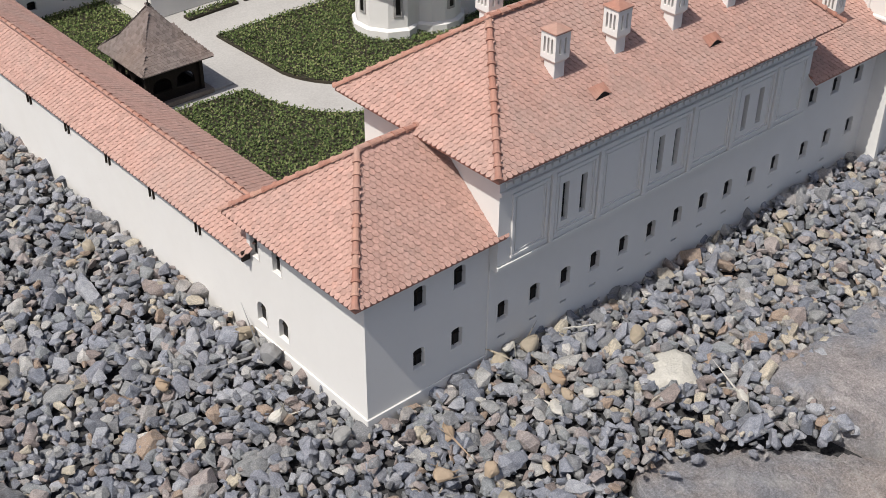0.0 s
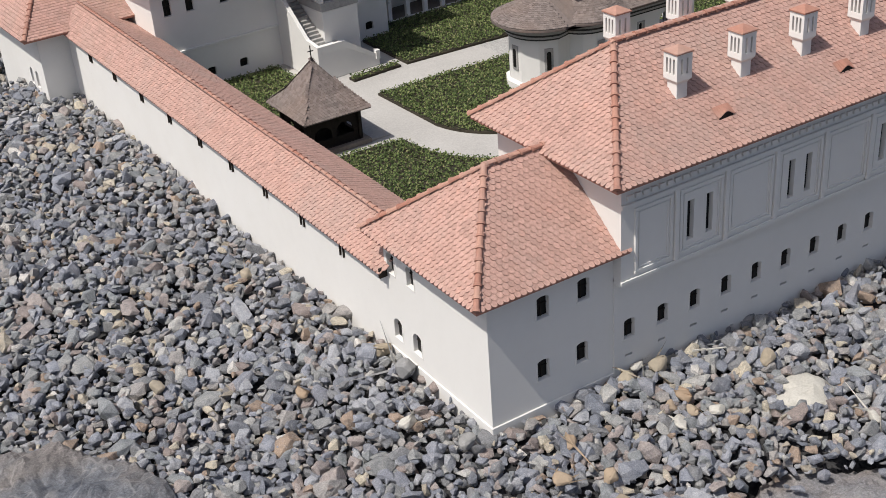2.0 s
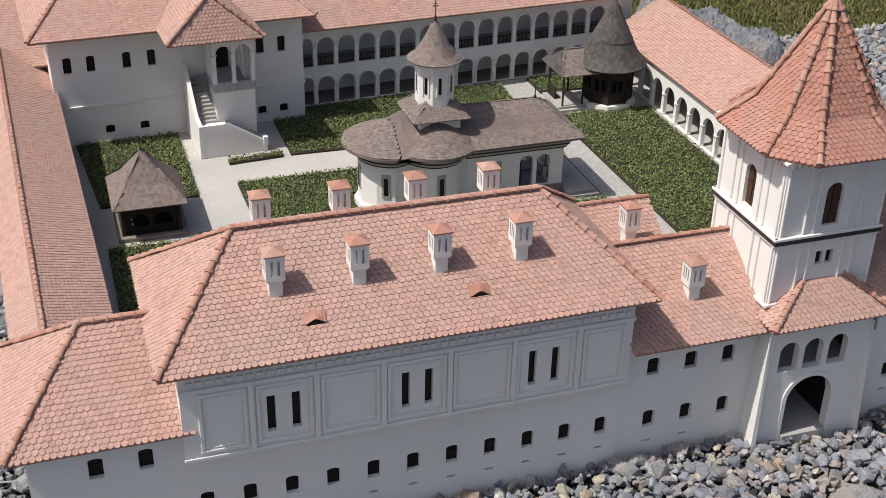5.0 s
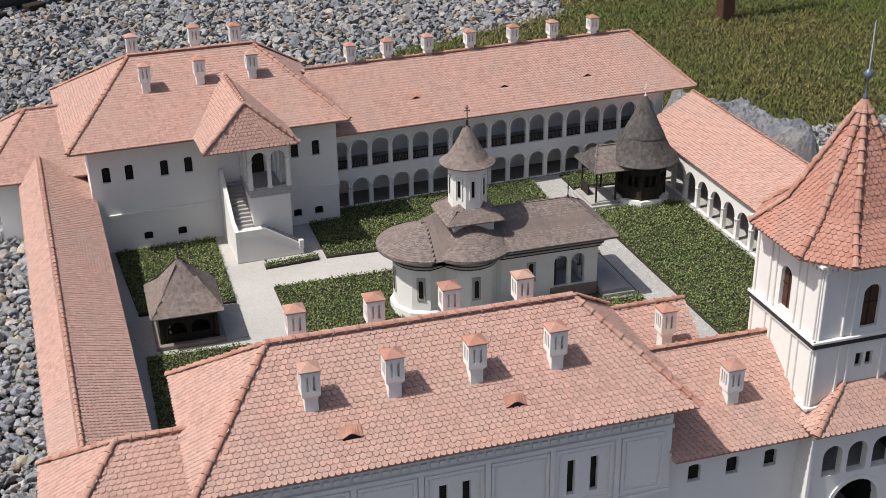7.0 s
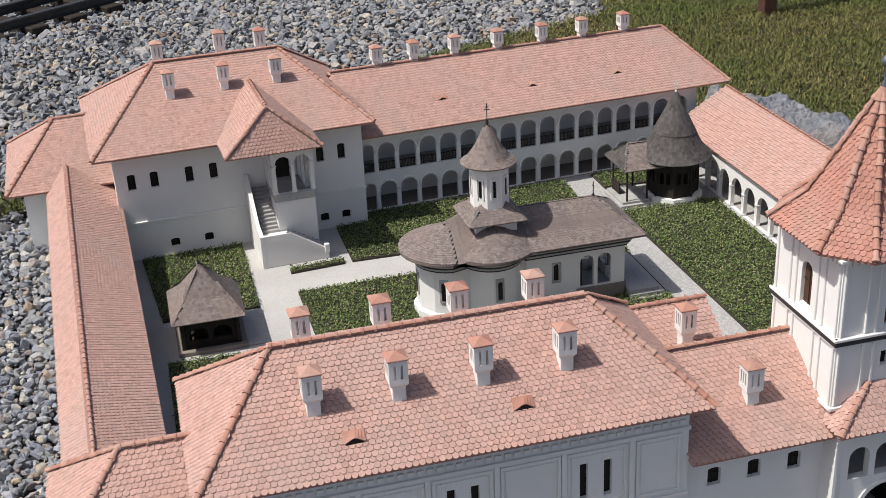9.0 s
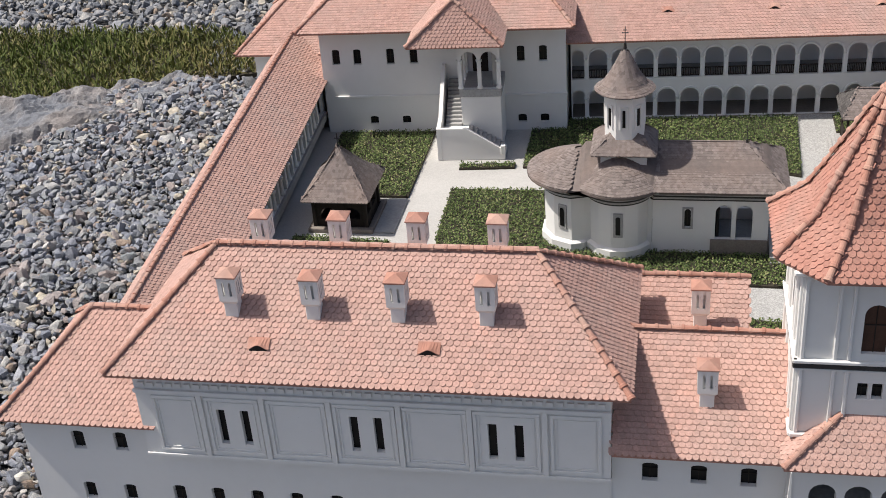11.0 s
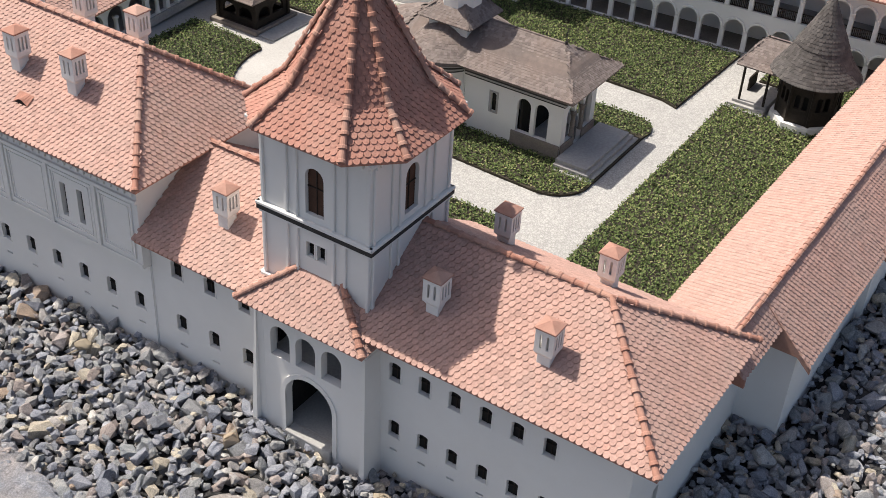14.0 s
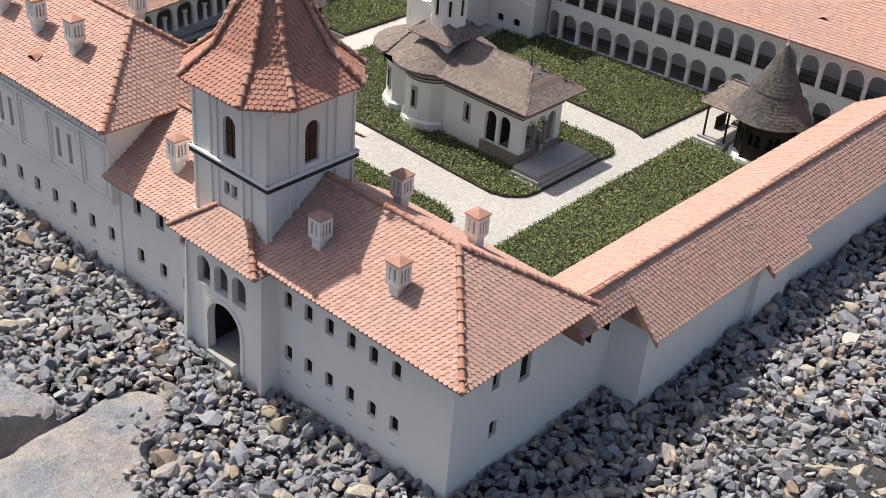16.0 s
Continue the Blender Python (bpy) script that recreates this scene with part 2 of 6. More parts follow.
def part(name, bm, mat, parent, label="", smooth=False):
    bmesh.ops.recalc_face_normals(bm, faces=bm.faces)
    me = bpy.data.meshes.new(name)
    bm.to_mesh(me)
    bm.free()
    me.materials.append(mat)
    if smooth:
        me.polygons.foreach_set("use_smooth", [True] * len(me.polygons))
    ob = new(name, me)
    ob.parent = parent
    if label:
        ob["label"] = label
    return ob


def big_mesh(name, verts, faces, mat):
    """One mesh from arrays: verts (n, 3) and faces (m, k), all of k corners."""
    me = bpy.data.meshes.new(name)
    n, (m, k) = len(verts), faces.shape
    me.vertices.add(n)
    me.vertices.foreach_set("co", np.ascontiguousarray(verts, np.float32).ravel())
    me.loops.add(m * k)
    me.loops.foreach_set("vertex_index", np.ascontiguousarray(faces, np.int32).ravel())
    me.polygons.add(m)
    me.polygons.foreach_set("loop_start", np.arange(0, m * k, k, dtype=np.int32))
    me.polygons.foreach_set("use_smooth", np.zeros(m, bool))
    me.update(calc_edges=True)
    me.materials.append(mat)
    return new(name, me)


def thing(name, label, category, x=0.0, y=0.0, z=0.0, turn=0.0, group="", kind=""):
    e = new(name)
    e.empty_display_size = 0.05
    e.matrix_world = pose(x, y, z, 0, 0, turn)
    return tagged(e, label, category, group, kind)


def add_box(bm, x0, x1, y0, y1, z0, z1, bevel=0.0):
    m = Matrix.LocRotScale(((x0 + x1) / 2, (y0 + y1) / 2, (z0 + z1) / 2), None, (abs(x1 - x0), abs(y1 - y0), abs(z1 - z0)))
    r = bmesh.ops.create_cube(bm, size=1.0, matrix=m)
    if bevel:
        es = {e for v in r["verts"] for e in v.link_edges}
        bmesh.ops.bevel(bm, geom=list(es), offset=bevel, segments=1, affect="EDGES")
    return bm


def box(name, x0, x1, y0, y1, z0, z1, mat, parent, bevel=0.0015, label=""):
    return part(name, add_box(bmesh.new(), x0, x1, y0, y1, z0, z1, bevel), mat, parent, label)


def add_prism(bm, cx, cy, z0, z1, r0, r1, n, turn=0.0, cap=True):
    lo = [bm.verts.new((cx + r0 * math.cos(turn + i * math.tau / n), cy + r0 * math.sin(turn + i * math.tau / n), z0)) for i in range(n)]
    if r1 < 1e-6:
        top = bm.verts.new((cx, cy, z1))
        for i in range(n):
            bm.faces.new((lo[i], lo[(i + 1) % n], top))
    else:
        hi = [bm.verts.new((cx + r1 * math.cos(turn + i * math.tau / n), cy + r1 * math.sin(turn + i * math.tau / n), z1)) for i in range(n)]
        for i in range(n):
            bm.faces.new((lo[i], lo[(i + 1) % n], hi[(i + 1) % n], hi[i]))
        if cap:
            bm.faces.new(hi)
    if cap:
        bm.faces.new(lo[::-1])
    return bm


def prism(name, cx, cy, z0, z1, r0, r1, n, mat, parent, turn=0.0, smooth=False, label=""):
    return part(name, add_prism(bmesh.new(), cx, cy, z0, z1, r0, r1, n, turn), mat, parent, label, smooth)


def lathe(name, cx, cy, profile, n, mat, parent, smooth=True, label=""):
    bm = bmesh.new()
    rings = [[bm.verts.new((cx + r * math.cos(i * math.tau / n), cy + r * math.sin(i * math.tau / n), z)) for i in range(n)] for r, z in profile]
    for a, b in zip(rings, rings[1:]):
        for i in range(n):
            bm.faces.new((a[i], a[(i + 1) % n], b[(i + 1) % n], b[i]))
    bm.faces.new(rings[0][::-1])
    bm.faces.new(rings[-1])
    return part(name, bm, mat, parent, label, smooth)


# ---------------------------------------------------------------- walls with openings
def arch_top(u0, u1, v1, rise, n=8):
    """Points of an arch from left to right under the height v1."""
    c, h = (u0 + u1) / 2, (u1 - u0) / 2
    return [(c - h * math.cos(math.pi * i / n), v1 - rise + rise * math.sin(math.pi * i / n)) for i in range(n + 1)]


def wall(name, parent, ox, oy, ang, length, z0, z1, thick, holes, mat=None, label=""):
    """A wall from (ox, oy) along the direction ang (degrees), its thickness to the left of that. holes: (u0, u1, v0, v1, rise)."""
    us = sorted({0.0, length, *[h[0] for h in holes], *[h[1] for h in holes]})
    vs = sorted({z0, z1, *[h[2] for h in holes], *[h[3] for h in holes]})
    a = radians(ang)
    du, dn = (math.cos(a), math.sin(a)), (-math.sin(a), math.cos(a))
    verts, faces, seen = [], [], {}

    def at(u, v, d):
        key = (round(u, 5), round(v, 5), round(d, 5))
        if key not in seen:
            seen[key] = len(verts)
            verts.append((ox + du[0] * u + dn[0] * d, oy + du[1] * u + dn[1] * d, v))
        return seen[key]

    for i in range(len(us) - 1):
        for j in range(len(vs) - 1):
            cu, cv = (us[i] + us[i + 1]) / 2, (vs[j] + vs[j + 1]) / 2
            if any(h[0] < cu < h[1] and h[2] < cv < h[3] for h in holes):
                continue
            q = [(us[i], vs[j]), (us[i + 1], vs[j]), (us[i + 1], vs[j + 1]), (us[i], vs[j + 1])]
            faces.append([at(u, v, 0) for u, v in q])
            faces.append([at(u, v, thick) for u, v in q[::-1]])
    for u0, u1, v0, v1, rise in holes:
        if rise:
            top = arch_top(u0, u1, v1, rise)
            for d in (0, thick):
                for p, q in zip(top, top[1:]):
                    f = [at(*p, d), at(*q, d), at(q[0], v1, d), at(p[0], v1, d)]
                    f = list(dict.fromkeys(f))
                    if len(f) > 2:
                        faces.append(f if d == 0 else f[::-1])
        else:
            top = [(u0, v1), (u1, v1)]
        loop = [(u0, v0), *top, (u1, v0)]
        for p, q in zip(loop, loop[1:] + loop[:1]):
            if p != q:
                faces.append([at(*p, 0), at(*p, thick), at(*q, thick), at(*q, 0)])
    return mesh_obj(name, verts, faces, mat or PLASTER, parent, label)


def pane(parent, ox, oy, ang, u0, u1, v0, v1, depth, mat, name="window", bars=True, sill=True, rise=0.0):
    """A window in an opening: a surround proud of the wall, a dark pane deep in the reveal and a bar."""
    a = radians(ang)
    m = Matrix(((math.cos(a), -math.sin(a), 0, ox), (math.sin(a), math.cos(a), 0, oy), (0, 0, 1, 0), (0, 0, 0, 1)))
    bm = bmesh.new()
    add_box(bm, u0 - 0.001, u1 + 0.001, depth - 0.002, depth, v0 - 0.001, v1 + 0.001)
    bm.transform(m)
    w = part(name, bm, mat, parent)
    if sill:
        bm = bmesh.new()
        t = 0.0035
        add_box(bm, u0 - t, u1 + t, -0.002, 0.003, v0 - t, v0 - 0.0003, 0.0006)
        add_box(bm, u1 + 0.0003, u1 + t, -0.0012, 0.003, v0, v1 - rise)
        add_box(bm, u0 - t, u0 - 0.0003, -0.0012, 0.003, v0, v1 - rise)
        bm.transform(m)
        part("window_surround", bm, TRIM, w)
    if bars:
        bm = bmesh.new()
        add_box(bm, (u0 + u1) / 2 - 0.0009, (u0 + u1) / 2 + 0.0009, depth - 0.004, depth - 0.0021, v0, v1)
        add_box(bm, u0, u1, depth - 0.0045, depth - 0.0021, v0 + (v1 - v0) * 0.55, v0 + (v1 - v0) * 0.55 + 0.0018)
        bm.transform(m)
        part("glazing_bar", bm, DARKWOOD, w)
    return w


# ---------------------------------------------------------------- roofs
TW, TL, TROW = 0.0148, 0.0190, 0.0131


def tile_shape(w, l, lift=0.0027, thin=0.0026):
    h = w / 2 * 0.975
    out = [(-h, 0.50 * w), (-0.72 * h, 0.14 * w), (0, 0), (0.72 * h, 0.14 * w), (h, 0.50 * w), (h, l), (-h, l)]
    top = [(x, y, 0.0012 + lift * (1 - y / l)) for x, y in out]
    low = [(x, y, 0.0012 + lift * (1 - y / l) - thin) for x, y in out[:6]] + [(-h, l, -0.001)]
    verts = top + low
    tris = [(0, 1, 2), (0, 2, 3), (0, 3, 4), (0, 4, 5), (0, 5, 6)]
    for i in range(4):
        tris += [(i, 7 + i, 8 + i), (i, 8 + i, 1 + i)]
    tris += [(6, 13, 7), (6, 7, 0), (4, 11, 12), (4, 12, 5)]
    return np.array(verts), np.array(tris)


TILE_V, TILE_F = tile_shape(TW, TL)
TILE_ME = bpy.data.meshes.new("tile")
TILE_ME.from_pydata(TILE_V.tolist(), [], TILE_F.tolist())
TILE_ME.materials.append(TILE)
TILE_RED_ME = TILE_ME.copy()
TILE_RED_ME.materials[0] = TILE_RED


def ridge_mesh(length, r, mat, name):
    """A half-round ridge tile along x, thicker at its lower end."""
    n, verts, faces = 6, [], []
    for x, k in ((0, 1.30), (length * 0.18, 1.24), (length * 0.24, 1.0), (length, 0.84)):
        for i in range(n + 1):
            t = math.pi * i / n
            verts.append((x, r * k * math.cos(t), r * k * math.sin(t) * 0.95))
    for s in range(3):
        for i in range(n):
            p = s * (n + 1) + i
            faces.append((p, p + 1, p + n + 2, p + n + 1))
    faces.append(tuple(range(n, -1, -1)))
    me = bpy.data.meshes.new(name)
    me.from_pydata(verts, [], faces)
    me.materials.append(mat)
    return me


RIDGE_ME = ridge_mesh(0.034, 0.0076, RIDGE, "ridge_tile")
RIDGE_SMALL = ridge_mesh(0.03, 0.0058, RIDGE, "ridge_tile")
rng = np.random.default_rng(7)


def tile_rows(quad, w, row, margin=0.3):
    """Places of the tiles on a planar slope (eave left, eave right, top right, top left), with its axes."""
    a, b, c, d = [np.array(p, float) for p in quad]
    u = (b - a) / np.linalg.norm(b - a)
    nrm = np.cross(u, ((c + d) / 2 - a))
    nrm /= np.linalg.norm(nrm)
    v = np.cross(nrm, u)
    p2 = [((p - a) @ u, (p - a) @ v) for p in (a, b, c, d)]
    height = max(p2[2][1], p2[3][1])
    out, k, y = [], 0, -0.004
    while y < height - row * 0.4:
        yy = max(y, 0.0)
        f = min(1.0, yy / height)
        f2 = min(1.0, (yy + row * 0.8) / height)
        left = max(p2[0][0] + (p2[3][0] - p2[0][0]) * f, p2[0][0] + (p2[3][0] - p2[0][0]) * f2)
        right = min(p2[1][0] + (p2[2][0] - p2[1][0]) * f, p2[1][0] + (p2[2][0] - p2[1][0]) * f2)
        x = math.floor(left / w) * w + (w / 2 if k % 2 else 0)
        while x < right + w * margin:
            if x > left - w * margin:
                out.append((x, y))
            x += w
        y += row
        k += 1
    return a, u, v, nrm, np.array(out).reshape(-1, 2)


def tiled_slope(roof, quad, singles=0, shape=None, w=TW, row=TROW, mat=None, single_me=None, jitter=1.0):
    """Covers a slope with overlapping tiles: some as single pieces, the rest as one mesh."""
    tv, tf = shape or (TILE_V, TILE_F)
    a, u, v, nrm, xy = tile_rows(quad, w, row)
    if not len(xy):
        return
    n = len(xy)
    spin, lift = rng.normal(0, 0.010 * jitter, n), rng.normal(0, 0.0002 * jitter, n)
    dx, dy = rng.normal(0, 0.0002 * jitter, n), rng.normal(0, 0.0003 * jitter, n)
    cs, sn = np.cos(spin), np.sin(spin)
    singles = min(singles, n)
    for i in range(singles):
        ob = new("tile", single_me or TILE_ME)
        uu, vv = u * cs[i] + v * sn[i], v * cs[i] - u * sn[i]
        p = a + u * (xy[i, 0] + dx[i]) + v * (xy[i, 1] + dy[i]) + nrm * lift[i]
        ob.parent = roof
        ob.matrix_local = Matrix(((uu[0], vv[0], nrm[0], p[0]), (uu[1], vv[1], nrm[1], p[1]), (uu[2], vv[2], nrm[2], p[2]), (0, 0, 0, 1)))
    if n > singles:
        s = slice(singles, n)
        x = tv[None, :, 0] * cs[s, None] - tv[None, :, 1] * sn[s, None] + (xy[s, 0] + dx[s])[:, None]
        y = tv[None, :, 0] * sn[s, None] + tv[None, :, 1] * cs[s, None] + (xy[s, 1] + dy[s])[:, None]
        z = tv[None, :, 2] + lift[s, None]
        verts = (a + x[..., None] * u + y[..., None] * v + z[..., None] * nrm).reshape(-1, 3)
        faces = (tf[None] + (np.arange(n - singles) * len(tv))[:, None, None]).reshape(-1, 3)
        ob = big_mesh("tiles", verts, faces, mat or TILE)
        ob.parent = roof
        tagged(ob, kind="stuff")


def ridge_line(roof, p, q, me=None, step=0.03, lift=0.003):
    """Half-round tiles from the low end p to the high end q."""
    p, q = Vector(p), Vector(q)
    d = q - p
    n = max(1, round(d.length / step))
    x = d.normalized()
    side = Vector((0, 0, 1)).cross(x).normalized()
    up = x.cross(side)
    for i in range(n):
        ob = new("ridge_tile", me or RIDGE_ME)
        c = p + d * (i / n) + up * (lift + random.uniform(-0.0006, 0.0006))
        ob.parent = roof
        k = Matrix.Rotation(random.uniform(-0.02, 0.02), 3, "Z")
        r = Matrix((x, side, up)).transposed() @ k
        ob.matrix_local = Matrix.Translation(c) @ r.to_4x4()


def roof_body(parent, planes, mat=None, thick=0.007, name="roof", label=""):
    """The closed deck under the tiles: every plane is given as its corners, seen from above."""
    bm = bmesh.new()
    for quad in planes:
        vs = [bm.verts.new(p) for p in quad]
        lo = [bm.verts.new((p[0], p[1], p[2] - thick)) for p in quad]
        n = len(vs)
        bm.faces.new(vs)
        bm.faces.new(lo[::-1])
        for i in range(n):
            bm.faces.new((vs[i], lo[i], lo[(i + 1) % n], vs[(i + 1) % n]))
    bmesh.ops.remove_doubles(bm, verts=bm.verts, dist=0.0002)
    return part(name, bm, mat or CLAYBASE, parent, label or "salmon clay tile roof with half-round ridge tiles")


def hip_roof(parent, x0, x1, y0, y1, ze, zr, rx0, rx1, ry, hips="we", singles=(0, 0, 0, 0), skip="", rear=None):
    """A hip roof with its ridge along x from rx0 to rx1 at y = ry. hips: which ends are hipped; singles: s, n, w, e."""
    S = [(x0, y0, ze), (x1, y0, ze), (rx1, ry, zr), (rx0, ry, zr)]
    N = [(x1, y1, ze), (x0, y1, ze), (rx0, ry, zr), (rx1, ry, zr)]
    W = [(x0, y1, ze), (x0, y0, ze), (rx0, ry, zr)]
    E = [(x1, y0, ze), (x1, y1, ze), (rx1, ry, zr)]
    planes = [S, N] + ([W] if "w" in hips else []) + ([E] if "e" in hips else [])
    roof = roof_body(parent, planes)
    tiled_slope(roof, S, singles[0])
    if "n" not in skip:
        tiled_slope(roof, N, singles[1])
    if "w" in hips:
        tiled_slope(roof, [W[0], W[1], W[2], W[2]], singles[2])
        ridge_line(roof, (x0, y0, ze), (rx0, ry, zr))
        ridge_line(roof, (x0, y1, ze), (rx0, ry, zr))
    if "e" in hips:
        tiled_slope(roof, [E[0], E[1], E[2], E[2]], singles[3])
        ridge_line(roof, (x1, y0, ze), (rx1, ry, zr))
        ridge_line(roof, (x1, y1, ze), (rx1, ry, zr))
    ridge_line(roof, (rx0, ry, zr), (rx1, ry, zr))
    return roof


def chimney(parent, x, y, z, h=0.098, w=0.043):
    """A white chimney: a narrow neck, a wider head with slits on all sides and a low clay cap."""
    bm = bmesh.new()
    n = w * 0.36
    neck_top = z + h * 0.30
    add_box(bm, x - n, x + n, y - n, y + n, z - 0.03, neck_top, 0.001)
    c = part("chimney", bm, PLASTER, parent)
    hw, z0, z1 = w / 2, neck_top + h * 0.06, z + h * 0.93
    bm = bmesh.new()
    add_prism(bm, x, y, neck_top - 0.002, z0 + 0.0005, n * 1.414, hw * 1.414, 4, math.pi / 4)
    part("chimney_collar", bm, PLASTER, c)
    v0, v1 = z0 + (z1 - z0) * 0.22, z0 + (z1 - z0) * 0.82
    s = w / 7.5
    for k in range(4):
        a = k * 90
        ox, oy = x + hw * (-math.cos(radians(a)) + math.sin(radians(a))), y + hw * (-math.sin(radians(a)) - math.cos(radians(a)))
        holes = [(w * f - s / 2, w * f + s / 2, v0, v1, s / 2) for f in ((0.32, 0.68) if k % 2 == 0 else (0.25, 0.5, 0.75))]
        wall("chimney_side", c, ox, oy, a, w, z0, z1, 0.005, holes)
    box("flue", x - hw * 0.55, x + hw * 0.55, y - hw * 0.55, y + hw * 0.55, z0, z1, TRIM, c)
    bm = bmesh.new()
    o = hw + 0.003
    add_box(bm, x - o, x + o, y - o, y + o, z1, z1 + 0.004, 0.0008)
    add_prism(bm, x, y, z1 + 0.004, z1 + 0.015, o * 1.40, 0.004, 4, math.pi / 4)
    part("chimney_cap", bm, RIDGE, c, "low clay chimney cap")
    return c


def dormer(parent, x, y, z, slope, w=0.050):
    """A small eyebrow vent of clay over a dark opening, on a slope that rises to the north."""
    bm = bmesh.new()
    n = 8
    front, back = [], []
    for i in range(n + 1):
        t = -1 + 2 * i / n
        hgt = 0.011 * (0.5 + 0.5 * math.cos(math.pi * t))
        front.append(bm.verts.new((x + t * w / 2, y - 0.002, z + 0.004 + hgt)))
        back.append(bm.verts.new((x + t * w / 2, y + 0.022, z + 0.022 * slope + 0.004 + hgt * 0.1)))
    low = [bm.verts.new((v.co.x, v.co.y, v.co.z - 0.0016)) for v in front]
    for i in range(n):
        bm.faces.new((front[i], front[i + 1], back[i + 1], back[i]))
        bm.faces.new((low[i], low[i + 1], front[i + 1], front[i]))
    d = part("roof_vent", bm, RIDGE, parent, "small eyebrow roof vent of clay")
    # near-black block filling the vent, its shade put in as colour
    bm = bmesh.new()
    hump = [(x + t * w / 2, z + 0.0025 + 0.011 * (0.5 + 0.5 * math.cos(math.pi * t))) for t in (-0.8, -0.55, -0.25, 0.0, 0.25, 0.55, 0.8)]
    f = [bm.verts.new((px, y - 0.0012, pz)) for px, pz in [(hump[0][0], z - 0.004), *hump, (hump[-1][0], z - 0.004)]]
    k = [bm.verts.new((v.co.x, y + 0.02, v.co.z)) for v in f]
    bm.faces.new(f)
    for i in range(len(f)):
        bm.faces.new((f[i], k[i], k[(i + 1) % len(f)], f[(i + 1) % len(f)]))
    part("vent_opening", bm, ROOMSHADE, d)
    return d


def denticles(parent, x0, x1, y, z, step=0.022, along="x"):
    """A row of small plaster blocks under an eave, in one mesh."""
    bm = bmesh.new()
    n = int(abs(x1 - x0) / step)
    for i in range(n):
        c = x0 + (i + 0.5) * (x1 - x0) / n
        if along == "x":
            add_box(bm, c - step * 0.33, c + step * 0.33, y - 0.006, y, z, z + 0.011)
        else:
            add_box(bm, y, y + 0.006, c - step * 0.33, c + step * 0.33, z, z + 0.011)
    return tagged(part("dentil_frieze", bm, TRIM, parent), kind="stuff")


# ---------------------------------------------------------------- ground
def drop(y):
    k = min(1.0, max(0.0, (-y - 0.72) / 0.22))
    return -0.30 * k * k * (3 - 2 * k)


ground_bm = bmesh.new()
bmesh.ops.create_grid(ground_bm, x_segments=110, y_segments=130, size=1.0)
for v in ground_bm.verts:
    fx, fy = v.co.x, v.co.y
    v.co.x = 1.3 + fx * 5 + fx ** 7 * 60
    v.co.y = 2.0 + fy * 6 + fy ** 7 * 60
    x, y = v.co.x, v.co.y
    v.co.z = -0.040 + drop(y) + 0.010 * noise.noise(Vector((x * 1.3, y * 1.3, 0)))
    if y < -0.40 and -1.2 < x < 2.5:
        v.co.z -= 0.035
    if x > 2.95 and 0.6 < y < 2.8:
        v.co.z += 0.045 * min(1.0, (y - 0.6) / 0.3)
    # the deep crack between two slabs
    if -0.75 < y < -0.46 and abs((x - 0.30) - (y + 0.51) * 0.62) < 0.10:
        v.co.z -= 0.25
    if -1.3 < y < -0.52 and 1.72 < x < 1.95:
        v.co.z -= 0.20
ground = new("ground", bpy.data.meshes.new("ground"))
ground_bm.to_mesh(ground.data)
ground_bm.free()
ground.data.materials.append(GRAVELBED_SHADE)
tagged(ground, "gravel ground round the model, coloured dark like the shade between stones", "ground", kind="structure")

# ---------------------------------------------------------------- south range: corner wing
def wall_windows(name, parent, ox, oy, ang, length, z0, z1, wins, thick=0.022, extra=(), label=""):
    """A wall with windows: wins are (u0, u1, v0, v1, rise)."""
    o = wall(name, parent, ox, oy, ang, length, z0, z1, thick, [*wins, *extra], label=label)
    for u0, u1, v0, v1, rise in wins:
        pane(parent, ox, oy, ang, u0, u1, v0, v1, 0.0125, GLASS, rise=rise)
    return o


BASE = -0.06
corner = thing("corner_wing", "white plastered corner wing with a hipped clay tile roof", "building")
cw = [(0.124, 0.155, 0.079, 0.130, 0.006), (0.231, 0.262, 0.079, 0.130, 0.006), (0.127, 0.159, 0.236, 0.289, 0.006), (0.236, 0.268, 0.238, 0.291, 0.006)]
wall_windows("wall", corner, 0, 0, 0, 0.335, BASE, 0.345, cw)
ww = [(0.02, 0.055, 0.045, 0.10, 0.012), (0.105, 0.14, 0.045, 0.10, 0.012), (0.015, 0.045, 0.222, 0.275, 0.006), (0.10, 0.13, 0.222, 0.275, 0.006)]
wall_windows("wall", corner, 0, 0.42, -90, 0.42, BASE, 0.345, ww)
wall("wall", corner, 0.34, 0.40, 180, 0.318, BASE, 0.345, 0.02, [])
hip_roof(corner, -0.042, 0.36, -0.028, 0.443, 0.333, 0.517, 0.146, 0.36, 0.198, "w", (300, 0, 60, 0))
box("plinth", -0.004, 0.335, -0.004, 0.0, BASE, 0.012, TRIM, corner)
box("plinth", -0.004, 0.0, 0.0003, 0.42, BASE, 0.012, TRIM, corner)

# ---------------------------------------------------------------- south range: main wing
main = thing("main_wing", "long white plastered wing with panelled upper storey and clay tile roof", "building")
mw = [(0.028 + 0.0992 * i, 0.059 + 0.0992 * i, 0.091, 0.141, 0.006) for i in range(11)]
vents = [(0.032 + 0.0992 * i, 0.054 + 0.0992 * i, 0.042, 0.048, 0.0) for i in range(11)]
wall_windows("wall", main, 0.335, -0.004, 0, 1.085, BASE, 0.26, mw, extra=vents)
# added dark sheet behind the vent slots, in place of their shade
box("vent_backing", 0.336, 1.418, 0.014, 0.0175, 0.035, 0.055, ROOMSHADE, main)
